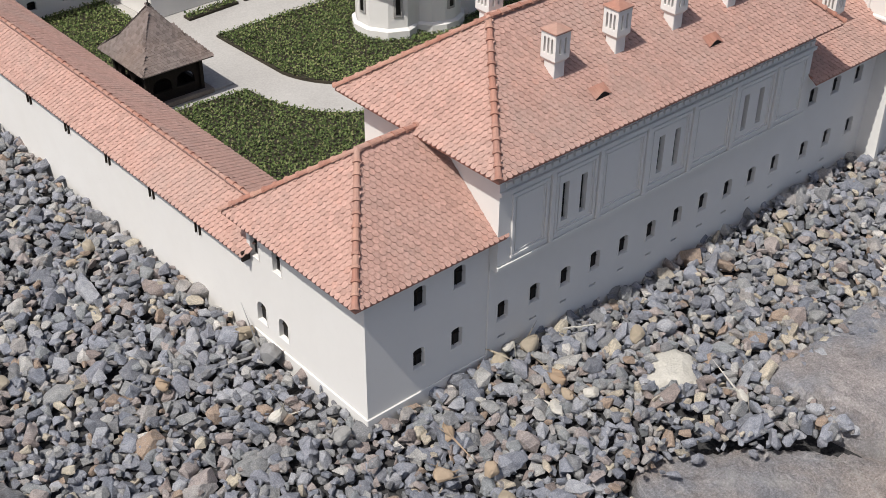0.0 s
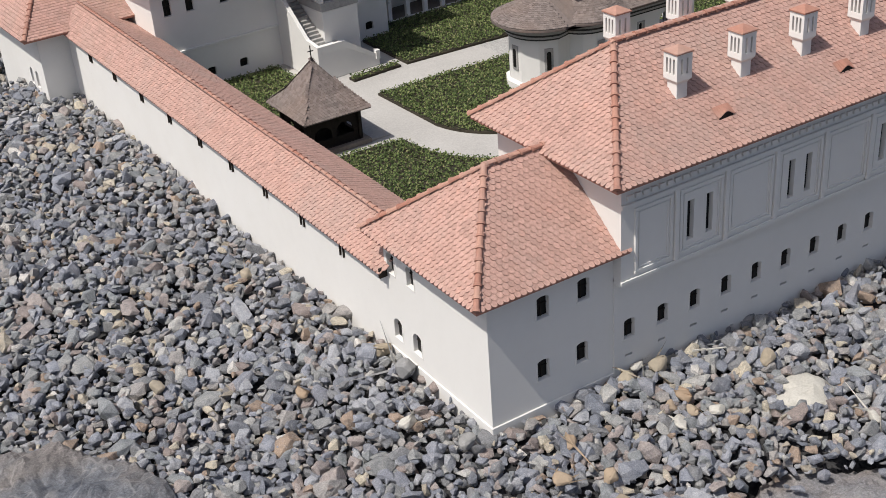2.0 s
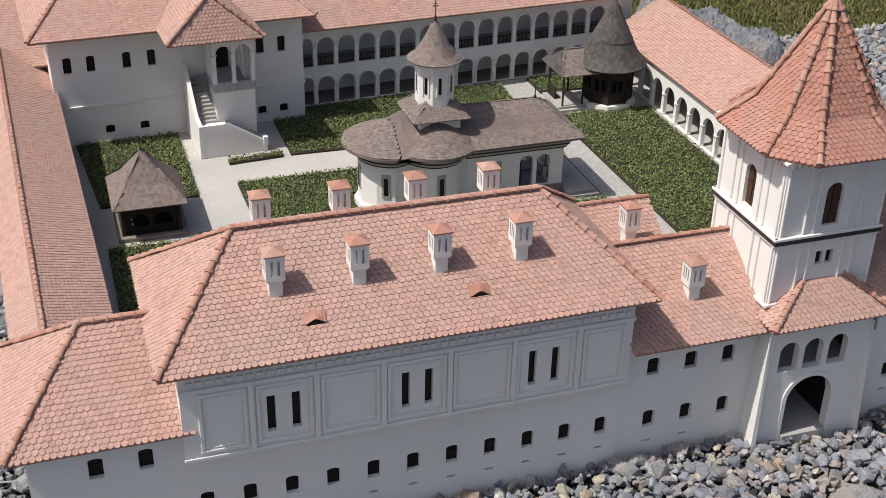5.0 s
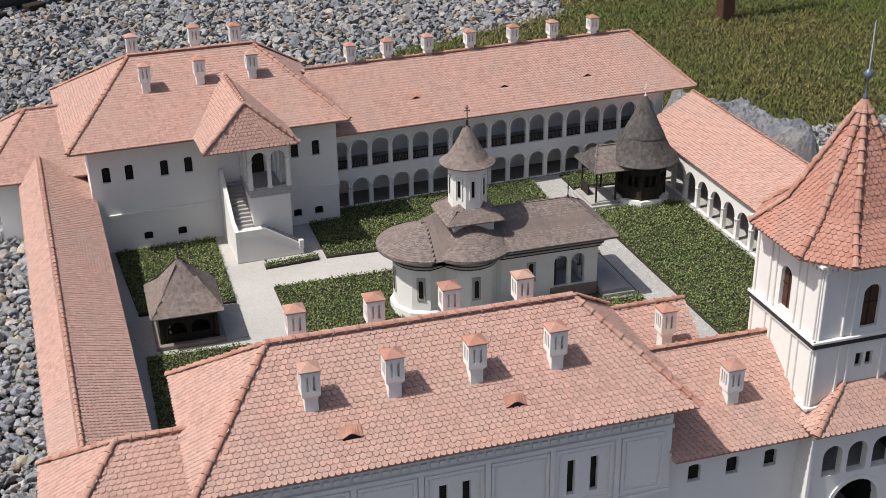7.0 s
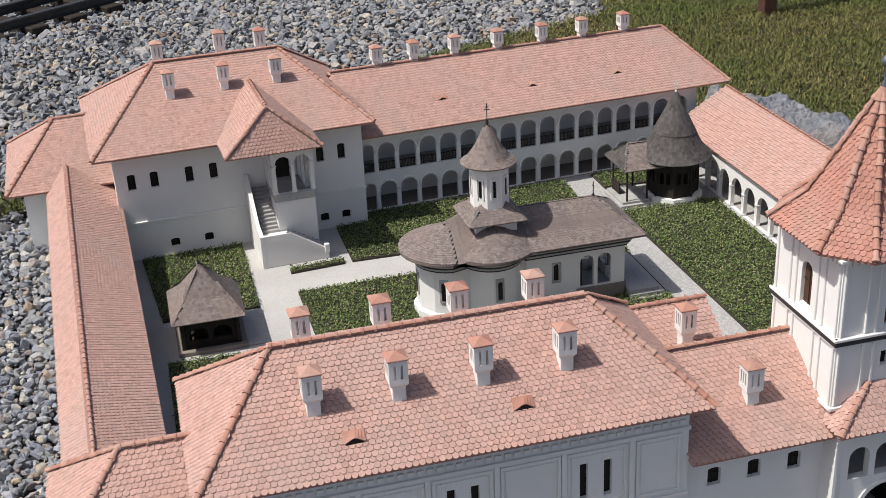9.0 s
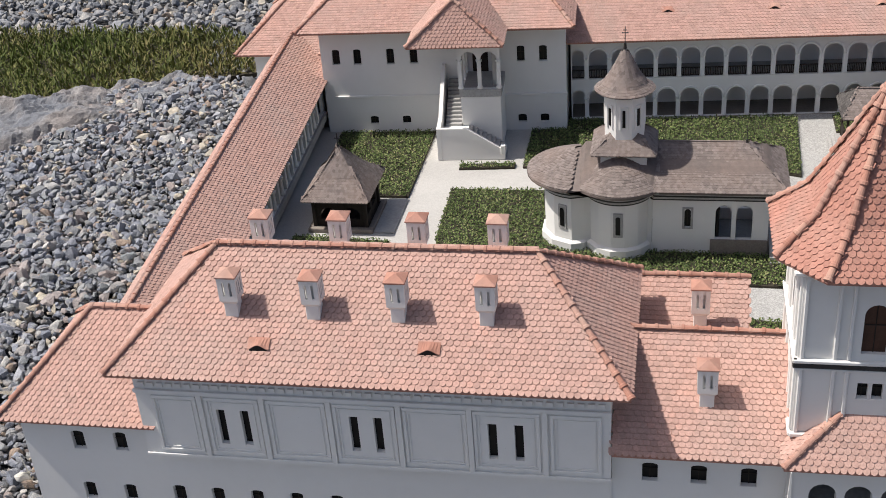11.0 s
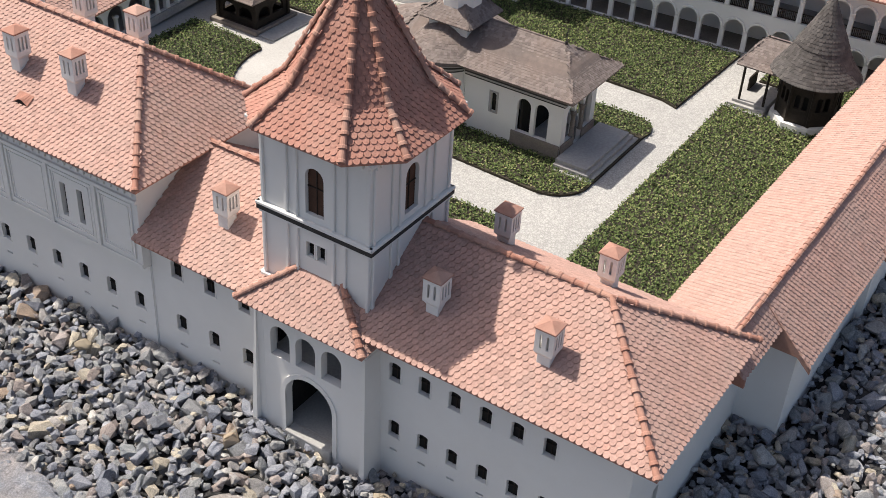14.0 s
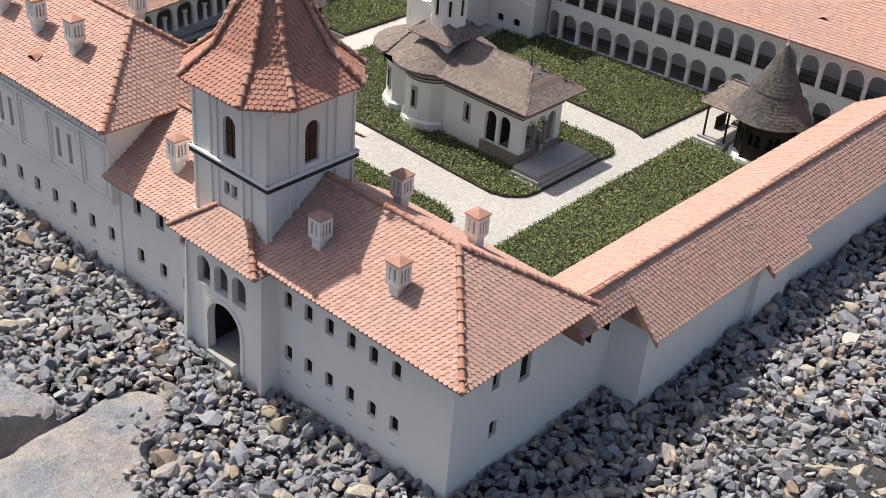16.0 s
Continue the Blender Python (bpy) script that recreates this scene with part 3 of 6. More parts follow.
# the panelled upper storey stands a little proud of the wall below
slits = []
for c in (0.534, 0.591, 0.848, 0.904, 1.163, 1.222):
    slits.append((c - 0.010 - 0.335, c + 0.010 - 0.335, 0.298, 0.396, 0.0))
wall_windows("upper_wall", main, 0.335, -0.026, 0, 1.087, 0.253, 0.515, [], extra=slits)
for u0, u1, v0, v1, _ in slits:
    pane(main, 0.335, -0.026, 0, u0, u1, v0, v1, 0.015, GLASS, bars=False, sill=False)
wall("upper_wall", main, 0.335, 0.42, -90, 0.446, 0.253, 0.515, 0.02, [], label="white side wall under the eave")
wall("wall", main, 1.422, -0.026, 90, 0.446, 0.253, 0.515, 0.02, [])
wall("wall", main, 1.422, 0.42, 180, 1.087, BASE, 0.515, 0.02, [(0.1 * i + 0.03, 0.1 * i + 0.06, 0.33, 0.40, 0.006) for i in range(10)])
wall("wall", main, 0.335, 0.40, -90, 0.404, BASE, 0.26, 0.02, [])
wall("wall", main, 1.42, -0.004, 90, 0.404, BASE, 0.26, 0.02, [])
box("underside", 0.3352, 1.4218, -0.0258, -0.0042, 0.247, 0.2528, PLASTER, main, 0)
# unseen floor in the near-black colour, painting the inside as shaded
box("inner_floor", 0.36, 1.40, 0.03, 0.39, 0.2, 0.21, ROOMSHADE, main)


def frame_panel(parent, x0, x1, z0, z1, y, t=0.008, d=0.004):
    bm = bmesh.new()
    add_box(bm, x0, x1, y - d, y + 0.001, z0, z0 + t, 0.001)
    add_box(bm, x0, x1, y - d, y + 0.001, z1 - t, z1, 0.001)
    add_box(bm, x0, x0 + t, y - d, y + 0.001, z0 + t, z1 - t, 0.001)
    add_box(bm, x1 - t, x1, y - d, y + 0.001, z0 + t, z1 - t, 0.001)
    k = t + 0.004
    for a, b, c, e in ((x0 + k, x1 - k, z0 + k, z0 + k + 0.0025), (x0 + k, x1 - k, z1 - k - 0.0025, z1 - k), (x0 + k, x0 + k + 0.0025, z0 + k + 0.0025, z1 - k - 0.0025), (x1 - k - 0.0025, x1 - k, z0 + k + 0.0025, z1 - k - 0.0025)):
        add_box(bm, a, b, y - d * 0.5, y + 0.001, c, e)
    return part("moulded_panel", bm, TRIM, parent)


EDGES = (0.372, 0.480, 0.500, 0.629, 0.648, 0.786, 0.803, 0.946, 0.963, 1.107, 1.121, 1.269, 1.291, 1.403)
for i in range(0, 14, 2):
    frame_panel(main, EDGES[i], EDGES[i + 1], 0.270, 0.430, -0.026)
for x in (0.490, 0.6385, 0.7945, 0.9545, 1.114, 1.280):
    box("pilaster", x - 0.006, x + 0.006, -0.033, -0.0255, 0.263, 0.438, TRIM, main, 0.001)
box("string_course", 0.333, 1.424, -0.034, -0.0265, 0.438, 0.448, TRIM, main, 0.001)
box("string_course", 0.333, 1.424, -0.031, -0.0265, 0.2532, 0.262, TRIM, main, 0.001)
denticles(main, 0.345, 1.415, -0.0262, 0.456)
hip_roof(main, 0.290, 1.467, -0.067, 0.465, 0.510, 0.705, 0.502, 1.249, 0.198, "we", (300, 0, 120, 0))
for i, x in enumerate((0.572, 0.762, 0.955, 1.152)):
    chimney(main, x, 0.068, 0.606, 0.105)
for x in (0.585, 0.775, 0.962, 1.150):
    chimney(main, x, 0.285, 0.640, 0.103)
dormer(main, 0.645, -0.010, 0.555, 0.735)
dormer(main, 1.030, -0.005, 0.558, 0.735)

# ---------------------------------------------------------------- south range: wing between main block and gate tower
link = thing("link_wing", "low white wing with clay tile roof beside the gate tower", "building")
lw = [(x, x + 0.032, 0.080, 0.130, 0.006) for x in (0.07, 0.177, 0.285)] + [(x, x + 0.034, 0.243, 0.292, 0.006) for x in (0.066, 0.172, 0.279)]
lv = [(x, x + 0.024, 0.030, 0.036, 0.0) for x in (0.075, 0.18)]
wall_windows("wall", link, 1.423, 0, 0, 0.375, BASE, 0.365, lw, extra=lv)
wall("wall", link, 1.80, 0.42, 180, 0.37, BASE, 0.37, 0.02, [])
S = [(1.425, -0.05, 0.350), (1.80, -0.05, 0.350), (1.80, 0.2, 0.514), (1.425, 0.2, 0.514)]
N = [(1.80, 0.40, 0.385), (1.425, 0.40, 0.385), (1.425, 0.2, 0.514), (1.80, 0.2, 0.514)]
A = [(1.35, 0.39, 0.372), (1.73, 0.39, 0.372), (1.73, 0.53, 0.457), (1.35, 0.53, 0.457)]
B = [(1.73, 0.68, 0.36), (1.35, 0.68, 0.36), (1.35, 0.53, 0.457), (1.73, 0.53, 0.457)]
r = roof_body(link, [S, N, A, B])
tiled_slope(r, S, 150)
tiled_slope(r, N)
tiled_slope(r, A)
tiled_slope(r, B)
ridge_line(r, (1.45, 0.2, 0.514), (1.80, 0.2, 0.514))
ridge_line(r, (1.35, 0.53, 0.457), (1.73, 0.53, 0.457))
wall("wall", link, 1.37, 0.64, -90, 0.22, BASE, 0.375, 0.02, [])
wall("wall", link, 1.71, 0.42, 90, 0.22, BASE, 0.375, 0.02, [])
wall("wall", link, 1.71, 0.64, 180, 0.34, BASE, 0.375, 0.02, [])
chimney(link, 1.624, 0.062, 0.418, 0.105)
chimney(link, 1.612, 0.40, 0.40, 0.115)

box("wall_joint", 1.4202, 1.4228, -0.002, 0.018, BASE, 0.2425, PLASTER, link, 0)

# ---------------------------------------------------------------- gate tower
tower = thing("gate_tower", "tall white gate tower with a steep bell-shaped clay tile spire", "tower")
TX0, TX1, TY0, TY1 = 1.797, 2.087, -0.012, 0.282
for ang, ox, oy in ((0, TX0, TY0), (90, TX1, TY0), (180, TX1, TY1), (270, TX0, TY1)):
    n = 0.29 if ang in (0, 180) else 0.294
    top = [(0.121, 0.169, 0.612, 0.728, 0.024)]
    lo = [(0.122, 0.143, 0.502, 0.540, 0.0), (0.151, 0.172, 0.502, 0.540, 0.0)] if ang == 0 else []
    wall("wall", tower, ox, oy, ang, n, 0.30, 0.80, 0.02, top + lo)
    w = pane(tower, ox, oy, ang, *top[0][:4], 0.012, SHUTTER, "shutter", bars=True, sill=False)
    for h in lo:
        pane(tower, ox, oy, ang, *h[:4], 0.014, GLASS)
    # pilaster strips and the double cornice
    a = radians(ang)
    m = Matrix(((math.cos(a), -math.sin(a), 0, ox), (math.sin(a), math.cos(a), 0, oy), (0, 0, 1, 0), (0, 0, 0, 1)))
    for u in (0.004, 0.068, 0.095, 0.192, 0.222, 0.282):
        bm = bmesh.new()
        add_box(bm, u, u + 0.008, -0.0055, 0.001, 0.598, 0.785, 0.0015)
        add_box(bm, u, u + 0.008, -0.0055, 0.001, 0.41, 0.572, 0.0015)
        bm.transform(m)
        part("pilaster_strip", bm, TRIM, tower)
    bm = bmesh.new()
    add_box(bm, -0.010, n + 0.010, -0.0105, 0.001, 0.588, 0.597, 0.002)
    add_box(bm, -0.004, n + 0.004, -0.0065, 0.001, 0.569, 0.5755, 0.0015)
    bm.transform(m)
    part("cornice", bm, TRIM, tower)
    # black strip between the two mouldings, their shadow put in as colour
    bm = bmesh.new()
    add_box(bm, -0.0085, n + 0.0085, -0.009, 0.0005, 0.5765, 0.5875, 0.001)
    bm.transform(m)
    part("cornice_shadow_band", bm, BLACK, tower, "dark band painted as shadow in the cornice")
    bm = bmesh.new()
    for i in range(20):
        add_box(bm, 0.004 + i * 0.0145, 0.0125 + i * 0.0145, -0.010, 0.0, 0.782, 0.797)
    bm.transform(m)
    tagged(part("dentil_frieze", bm, TRIM, tower), kind="stuff")
    bm = bmesh.new()
    add_box(bm, -0.006, n + 0.006, -0.008, 0.0005, 0.398, 0.410, 0.003)
    bm.transform(m)
    part("tower_foot", bm, TRIM, tower)
TCX, TCY = 1.946, 0.128


def octagon(hx, hy, cut, z):
    return [(TCX - hx, TCY - hy + cut, z), (TCX - hx + cut, TCY - hy, z), (TCX + hx - cut, TCY - hy, z), (TCX + hx, TCY - hy + cut, z),
            (TCX + hx, TCY + hy - cut, z), (TCX + hx - cut, TCY + hy, z), (TCX - hx + cut, TCY + hy, z), (TCX - hx, TCY + hy - cut, z)]


o0, o1 = octagon(0.203, 0.203, 0.090, 0.815), octagon(0.126, 0.126, 0.056, 0.888)
apex = (TCX, TCY, 1.142)
planes = []
for i in range(8):
    j = (i + 1) % 8
    planes += [[o0[i], o0[j], o1[j], o1[i]], [o1[i], o1[j], apex]]
spire = roof_body(tower, planes)
for i in range(8):
    j = (i + 1) % 8
    tiled_slope(spire, [o0[i], o0[j], o1[j], o1[i]], 30, mat=TILE_RED, single_me=TILE_RED_ME)
    tiled_slope(spire, [o1[i], o1[j], apex, apex], 40, mat=TILE_RED, single_me=TILE_RED_ME)
    ridge_line(spire, o0[i], o1[i], step=0.028, lift=0.005)
    ridge_line(spire, o1[i], apex, step=0.028, lift=0.005)
box("soffit", TX0 - 0.02, TX1 + 0.02, TY0 - 0.02, TY1 + 0.02, 0.7995, 0.8075, TRIM, tower)
lathe("finial", TCX, TCY, [(0.009, 1.135), (0.005, 1.16), (0.0026, 1.165), (0.0026, 1.197), (0.0085, 1.201), (0.0118, 1.208), (0.0118, 1.213), (0.0085, 1.220), (0.0022, 1.224), (0.0014, 1.34)], 14, BALL, tower, label="blue-grey metal ball on a rod")

# porch in front of the tower
PY = -0.050
porch_holes = [(0.082, 0.219, BASE + 0.05, 0.185, 0.0685), (0.040, 0.096, 0.212, 0.302, 0.028), (0.113, 0.169, 0.212, 0.302, 0.028), (0.186, 0.242, 0.212, 0.302, 0.028)]
porch = thing("gate_porch", "white gate porch with an arched gateway and three-arched loggia", "porch")
wall("wall", porch, 1.800, PY, 0, 0.308, BASE, 0.372, 0.022, porch_holes)
wall("wall", porch, 2.108, PY, 90, 0.05, BASE, 0.372, 0.02, [])
wall("wall", porch, 1.800, -0.0005, -90, 0.05, BASE, 0.372, 0.02, [])
box("loggia_floor", 1.823, 2.086, PY + 0.023, 0.199, 0.197, 0.207, GREYSTONE, porch)
box("loggia_back_wall", 1.822, 2.086, 0.092, 0.10, 0.198, 0.37, PLASTER, porch)
for x in (1.86, 1.95, 2.03):
    box("loggia_window", x, x + 0.025, 0.088, 0.0915, 0.235, 0.285, GLASS, porch, 0)
# added end sheet and side walls, coloured near-black to give the passage its shade
box("passage_back_wall", 1.83, 2.08, 0.20, 0.21, BASE, 0.196, ROOMSHADE, porch)
wall("passage_side", porch, 1.860, PY + 0.024, 90, 0.22, BASE, 0.196, 0.02, [], ROOMSHADE)
wall("passage_side", porch, 2.06, PY + 0.024, 90, 0.22, BASE, 0.196, 0.02, [], ROOMSHADE)
box("threshold", 1.884, 2.017, PY - 0.012, PY + 0.022, BASE, 0.007, GREYSTONE, porch)
box("passage_floor", 1.842, 2.058, PY + 0.0235, 0.199, BASE, 0.004, CONCRETE, porch)
bm = bmesh.new()
arch = [(1.800 + u, v) for u, v in arch_top(0.082, 0.219, 0.185, 0.0685, 14)]
arch = [(arch[0][0], -0.01), *arch, (arch[-1][0], -0.01)]
cx = 1.800 + 0.1505
for (p, q) in zip(arch, arch[1:]):
    def outer(pt):
        dx, dz = pt[0] - cx, pt[1] - 0.1165
        if dz < 0:
            return (pt[0] + math.copysign(0.012, dx), pt[1])
        l = math.hypot(dx, dz)
        return (cx + dx * (l + 0.012) / l, 0.1165 + dz * (l + 0.012) / l)
    po, qo = outer(p), outer(q)
    f = [bm.verts.new((x, PY - 0.004, z)) for x, z in (p, q, qo, po)]
    k = [bm.verts.new((x, PY + 0.001, z)) for x, z in (p, q, qo, po)]
    bm.faces.new(f)
    for i in range(4):
        bm.faces.new((f[i], k[i], k[(i + 1) % 4], f[(i + 1) % 4]))
part("arch_moulding", bm, TRIM, porch)
for x in (1.9045, 1.9775):
    lathe("column", x, PY + 0.010, [(0.010, 0.208), (0.010, 0.213), (0.0075, 0.216), (0.0068, 0.262), (0.0085, 0.266), (0.010, 0.276)], 12, TRIM, porch)
# battered buttresses at the porch corners
for x0, x1, s in ((1.787, 1.803, -1), (2.105, 2.121, 1)):
    bm = bmesh.new()
    lo = [(x0, PY - 0.018), (x1, PY - 0.018), (x1, 0.0), (x0, 0.0)]
    xi = x1 if s < 0 else x0
    hi = [(min(xi, xi + s * 0.004), PY - 0.004), (max(xi, xi + s * 0.004), PY - 0.004), (max(xi, xi + s * 0.004), 0), (min(xi, xi + s * 0.004), 0)]
    a = [bm.verts.new((*p, BASE)) for p in lo]
    b = [bm.verts.new((*p, 0.33)) for p in hi]
    for i in range(4):
        bm.faces.new((a[i], a[(i + 1) % 4], b[(i + 1) % 4], b[i]))
    bm.faces.new(b)
    part("buttress", bm, PLASTER, porch)
ps = [(1.780, -0.093, 0.373), (2.128, -0.093, 0.373), (2.020, -0.014, 0.457), (1.892, -0.014, 0.457)]
pw = [(1.780, 0.0, 0.373), (1.780, -0.093, 0.373), (1.892, -0.014, 0.457), (1.85, 0.0, 0.43)]
pe = [(2.128, -0.093, 0.373), (2.128, 0.0, 0.373), (2.065, 0.0, 0.43), (2.020, -0.014, 0.457)]
pr = roof_body(porch, [ps, [pw[0], pw[1], pw[2]], [pe[0], pe[1], pe[3]]])
tiled_slope(pr, ps, 130)
tiled_slope(pr, [pw[0], pw[1], pw[2], pw[2]], 20)
tiled_slope(pr, [pe[0], pe[1], pe[3], pe[3]], 20)
ridge_line(pr, ps[0], ps[3], step=0.024)
ridge_line(pr, ps[1], ps[2], step=0.024)

# ---------------------------------------------------------------- south range: east of the tower
east = thing("gate_wing", "white two-storey wing with hipped clay tile roof east of the gate", "building")
EX = 2.088
ew = [(2.139 - EX + 0.0776 * i, 2.167 - EX + 0.0776 * i, 0.092, 0.140, 0.006) for i in range(6)] + [(2.136 - EX + 0.0776 * i, 2.165 - EX + 0.0776 * i, 0.258, 0.308, 0.006) for i in range(6)]
ev = [(2.143 - EX + 0.0776 * i, 2.163 - EX + 0.0776 * i, 0.048, 0.054, 0.0) for i in range(6)]
wall_windows("wall", east, EX, 0, 0, 0.635, BASE, 0.405, ew, extra=ev)
wall_windows("wall", east, EX + 0.635, 0, 90, 0.43, BASE, 0.405, [(0.138, 0.165, 0.255, 0.300, 0.0), (0.145, 0.172, 0.100, 0.150, 0.006), (0.245, 0.285, 0.222, 0.305, 0.0)])
wall("wall", east, EX + 0.635, 0.43, 180, 0.635, BASE, 0.405, 0.02, [])
hip_roof(east, 2.06, 2.790, -0.060, 0.450, 0.394, 0.560, 2.06, 2.545, 0.182, "e", (300, 0, 0, 200))
chimney(east, 2.217, 0.045, 0.452, 0.102)
chimney(east, 2.484, 0.045, 0.452, 0.102)
chimney(east, 2.212, 0.335, 0.463, 0.100)
chimney(east, 2.473, 0.335, 0.463, 0.100)

# ---------------------------------------------------------------- west cloister range
def column(parent, x, y, z0, z1, r=0.009):
    lathe("column", x, y, [(r * 1.35, z0), (r * 1.35, z0 + 0.006), (r, z0 + 0.009), (r * 0.88, z1 - 0.012), (r * 1.1, z1 - 0.010), (r * 1.4, z1 - 0.003), (r * 1.4, z1)], 10, TRIM, parent)


west = thing("west_cloister", "long low cloister wing with white outer wall and clay roof", "building")
west.matrix_world = pose(0, 0.42, 0, 2.5, 0, 2.3)
wall("wall", west, 0, 2.075, -90, 2.075, BASE - 0.1, 0.232, 0.02, [])
so = [(-0.021, 2.075, 0.221), (-0.021, 0.0, 0.221), (0.065, 0.0, 0.300), (0.065, 2.075, 0.300)]
si = [(0.245, 0.0, 0.190), (0.245, 2.075, 0.190), (0.065, 2.075, 0.300), (0.065, 0.0, 0.300)]
wr = roof_body(west, [so, si])
tiled_slope(wr, so, 300)
tiled_slope(wr, si, 0)
ridge_line(wr, (0.065, 0.0, 0.300), (0.065, 2.075, 0.300), RIDGE_SMALL, 0.028)
holes = [(0.03 + 0.105 * i, 0.115 + 0.105 * i, 0.05, 0.165, 0.0425) for i in range(17)]
wall("arcade_wall", west, 0.215, 0.05, 90, 1.82, 0.05, 0.200, 0.016, holes)
for i in range(16):
    column(west, 0.207, 0.1255 + 0.105 * i + 0.0, 0.051, 0.1235, 0.009)
box("walkway", 0.021, 0.225, 0.0, 1.86, 0.02, 0.0495, GREYSTONE, west)
for y in (0.205, 0.40, 0.60, 0.80, 1.0, 1.21, 1.42, 1.64, 1.85):
    for d in (-0.008, 0.008):
        box("rafter_tail", -0.0055, -0.0005, y + d - 0.0016, y + d + 0.0016, 0.164, 0.218, DARKWOOD, west, 0.0005)

# ---------------------------------------------------------------- east cloister range
eastc = thing("east_cloister", "long low east cloister wing with white arcade and clay roof", "building", 0, 0.44, 0, -0.8)
wall("wall", eastc, 2.7225, -0.02, 90, 0.255, BASE, 0.300, 0.02, [])
wall("wall", eastc, 2.838, 0.235, 90, 0.545, BASE, 0.262, 0.02, [])
wall("wall", eastc, 2.7205, 0.235, 0, 0.1178, BASE, 0.262, 0.02, [])
wall("wall", eastc, 2.838, 0.78, 0, 0.020, BASE, 0.250, 0.02, [])
wall("wall", eastc, 2.858, 0.78, 90, 0.19, BASE, 0.250, 0.02, [])
wall("wall", eastc, 2.858, 0.97, 180, 0.020, BASE, 0.250, 0.02, [])
wall("wall", eastc, 2.838, 0.97, 90, 1.15, BASE, 0.262, 0.02, [])
RZ = 0.380
ROOFS = ((0.0, 0.22, 2.790, 0.320, 0), (0.22, 0.78, 2.872, 0.246, 300), (0.78, 0.985, 2.897, 0.226, 0), (0.985, 2.03, 2.868, 0.250, 0))
si = [(2.505, 2.03, 0.240), (2.505, 0.0, 0.240), (2.735, 0.0, RZ), (2.735, 2.03, RZ)]
so = [[(x, a, z), (x, b, z), (2.735, b, RZ), (2.735, a, RZ)] for a, b, x, z, _ in ROOFS]
er = roof_body(eastc, [si, *so])
tiled_slope(er, si)
for quad, c in zip(so, ROOFS):
    tiled_slope(er, quad, c[4])
ridge_line(er, (2.735, 0.0, RZ), (2.735, 2.03, RZ), RIDGE_SMALL, 0.028)
holes = [(0.02 + 0.11 * i, 0.11 + 0.11 * i, 0.05, 0.185, 0.045) for i in range(16)]
wall("arcade_wall", eastc, 2.535, 0.20, 90, 1.80, 0.05, 0.25, 0.016, holes)
for i in range(16):
    column(eastc, 2.527, 0.20 + 0.01 + 0.11 * i, 0.051, 0.1405, 0.0095)
box("walkway", 2.51, 2.70, 0.0, 2.0, 0.02, 0.0495, GREYSTONE, eastc)
for y0 in (0.08, 0.16):
    box("rafter_tail", 2.7235, 2.76, y0, y0 + 0.005, 0.245, 0.290, DARKWOOD, eastc, 0.0005)

# ---------------------------------------------------------------- north range with two arcades
north = thing("north_range", "two-storey white range with two rows of arches and clay roof", "building", 1.13, 2.40, 0, 4.0)
AW = 0.0895
lo = [(0.004, 0.0525, 0.05, 0.172, 0.024)] + [(0.0695 + AW * i, 0.0525 + AW * (i + 1), 0.05, 0.172, 0.036) for i in range(16)]
up = [(h[0], h[1], 0.217, 0.340, h[4]) for h in lo]
wall("arcade_wall", north, 0, 0, 0, 1.53, 0.05, 0.395, 0.016, lo + up)
for i in range(16):
    column(north, 0.061 + AW * i, 0.007, 0.051, 0.137, 0.0078)
    column(north, 0.061 + AW * i, 0.007, 0.2175, 0.305, 0.0078)
arch_pts = arch_top(-0.0363, 0.0363, 0.172, 0.036, 10)
for i in range(16):
    c = 0.061 + AW * (i + 0.5)
    bm = bmesh.new()
    for p, q in zip(arch_pts, arch_pts[1:]):
        k = 1.22
        quad = [(c + p[0], p[1]), (c + q[0], q[1]), (c + q[0] * k, 0.136 + (q[1] - 0.136) * k), (c + p[0] * k, 0.136 + (p[1] - 0.136) * k)]
        f = [bm.verts.new((x, -0.004, z)) for x, z in quad]
        b = [bm.verts.new((x, 0.001, z)) for x, z in quad]
        bm.faces.new(f)
        for n in range(4):
            bm.faces.new((f[n], b[n], b[(n + 1) % 4], f[(n + 1) % 4]))
    bm.normal_update()
    upper = bm.copy()
    part("arch_moulding", bm, TRIM, north)
    upper.transform(Matrix.Translation((0, 0.0005, 0.168)))
    part("arch_moulding", upper, TRIM, north)
wall("inner_wall", north, 0, 0.15, 0, 1.53, 0.05, 0.395, 0.02, [])
for i in range(17):
    for v in (0.130, 0.298):
        box("niche_window", 0.008 + AW * i, 0.034 + AW * i, 0.1475, 0.1495, v, v + 0.022, GLASS, north, 0)
# darker stone than the other walkways, to paint in the arcade's ground shadow
box("walkway", 0.001, 1.529, -0.004, 0.149, -0.03, 0.0497, PORCHSTONE, north)
box("gallery_floor", 0.001, 1.529, 0.0165, 0.149, 0.200, 0.2165, GREYSTONE, north)
for i in range(17):
    x0, x1 = lo[i][0] - 0.003, lo[i][1] + 0.003
    step = (x1 - x0) / 12
    gaps = [(step * (k + 0.22), step * (k + 0.78), 0.2225, 0.2495, 0.0) for k in range(12)]
    wall("railing", north, x0, 0.0105, 0, x1 - x0, 0.2180, 0.2535, 0.002, gaps, DARKWOOD, "dark wooden gallery railing")
wall("wall", north, 1.53, 0, 90, 0.52, 0.0, 0.395, 0.02, [])
wall("wall", north, 1.53, 0.52, 180, 1.53, 0.0, 0.395, 0.02, [])
hip_roof(north, -0.05, 1.66, -0.055, 0.58, 0.392, 0.590, -0.05, 1.475, 0.235, "e", (0, 0, 0, 0))
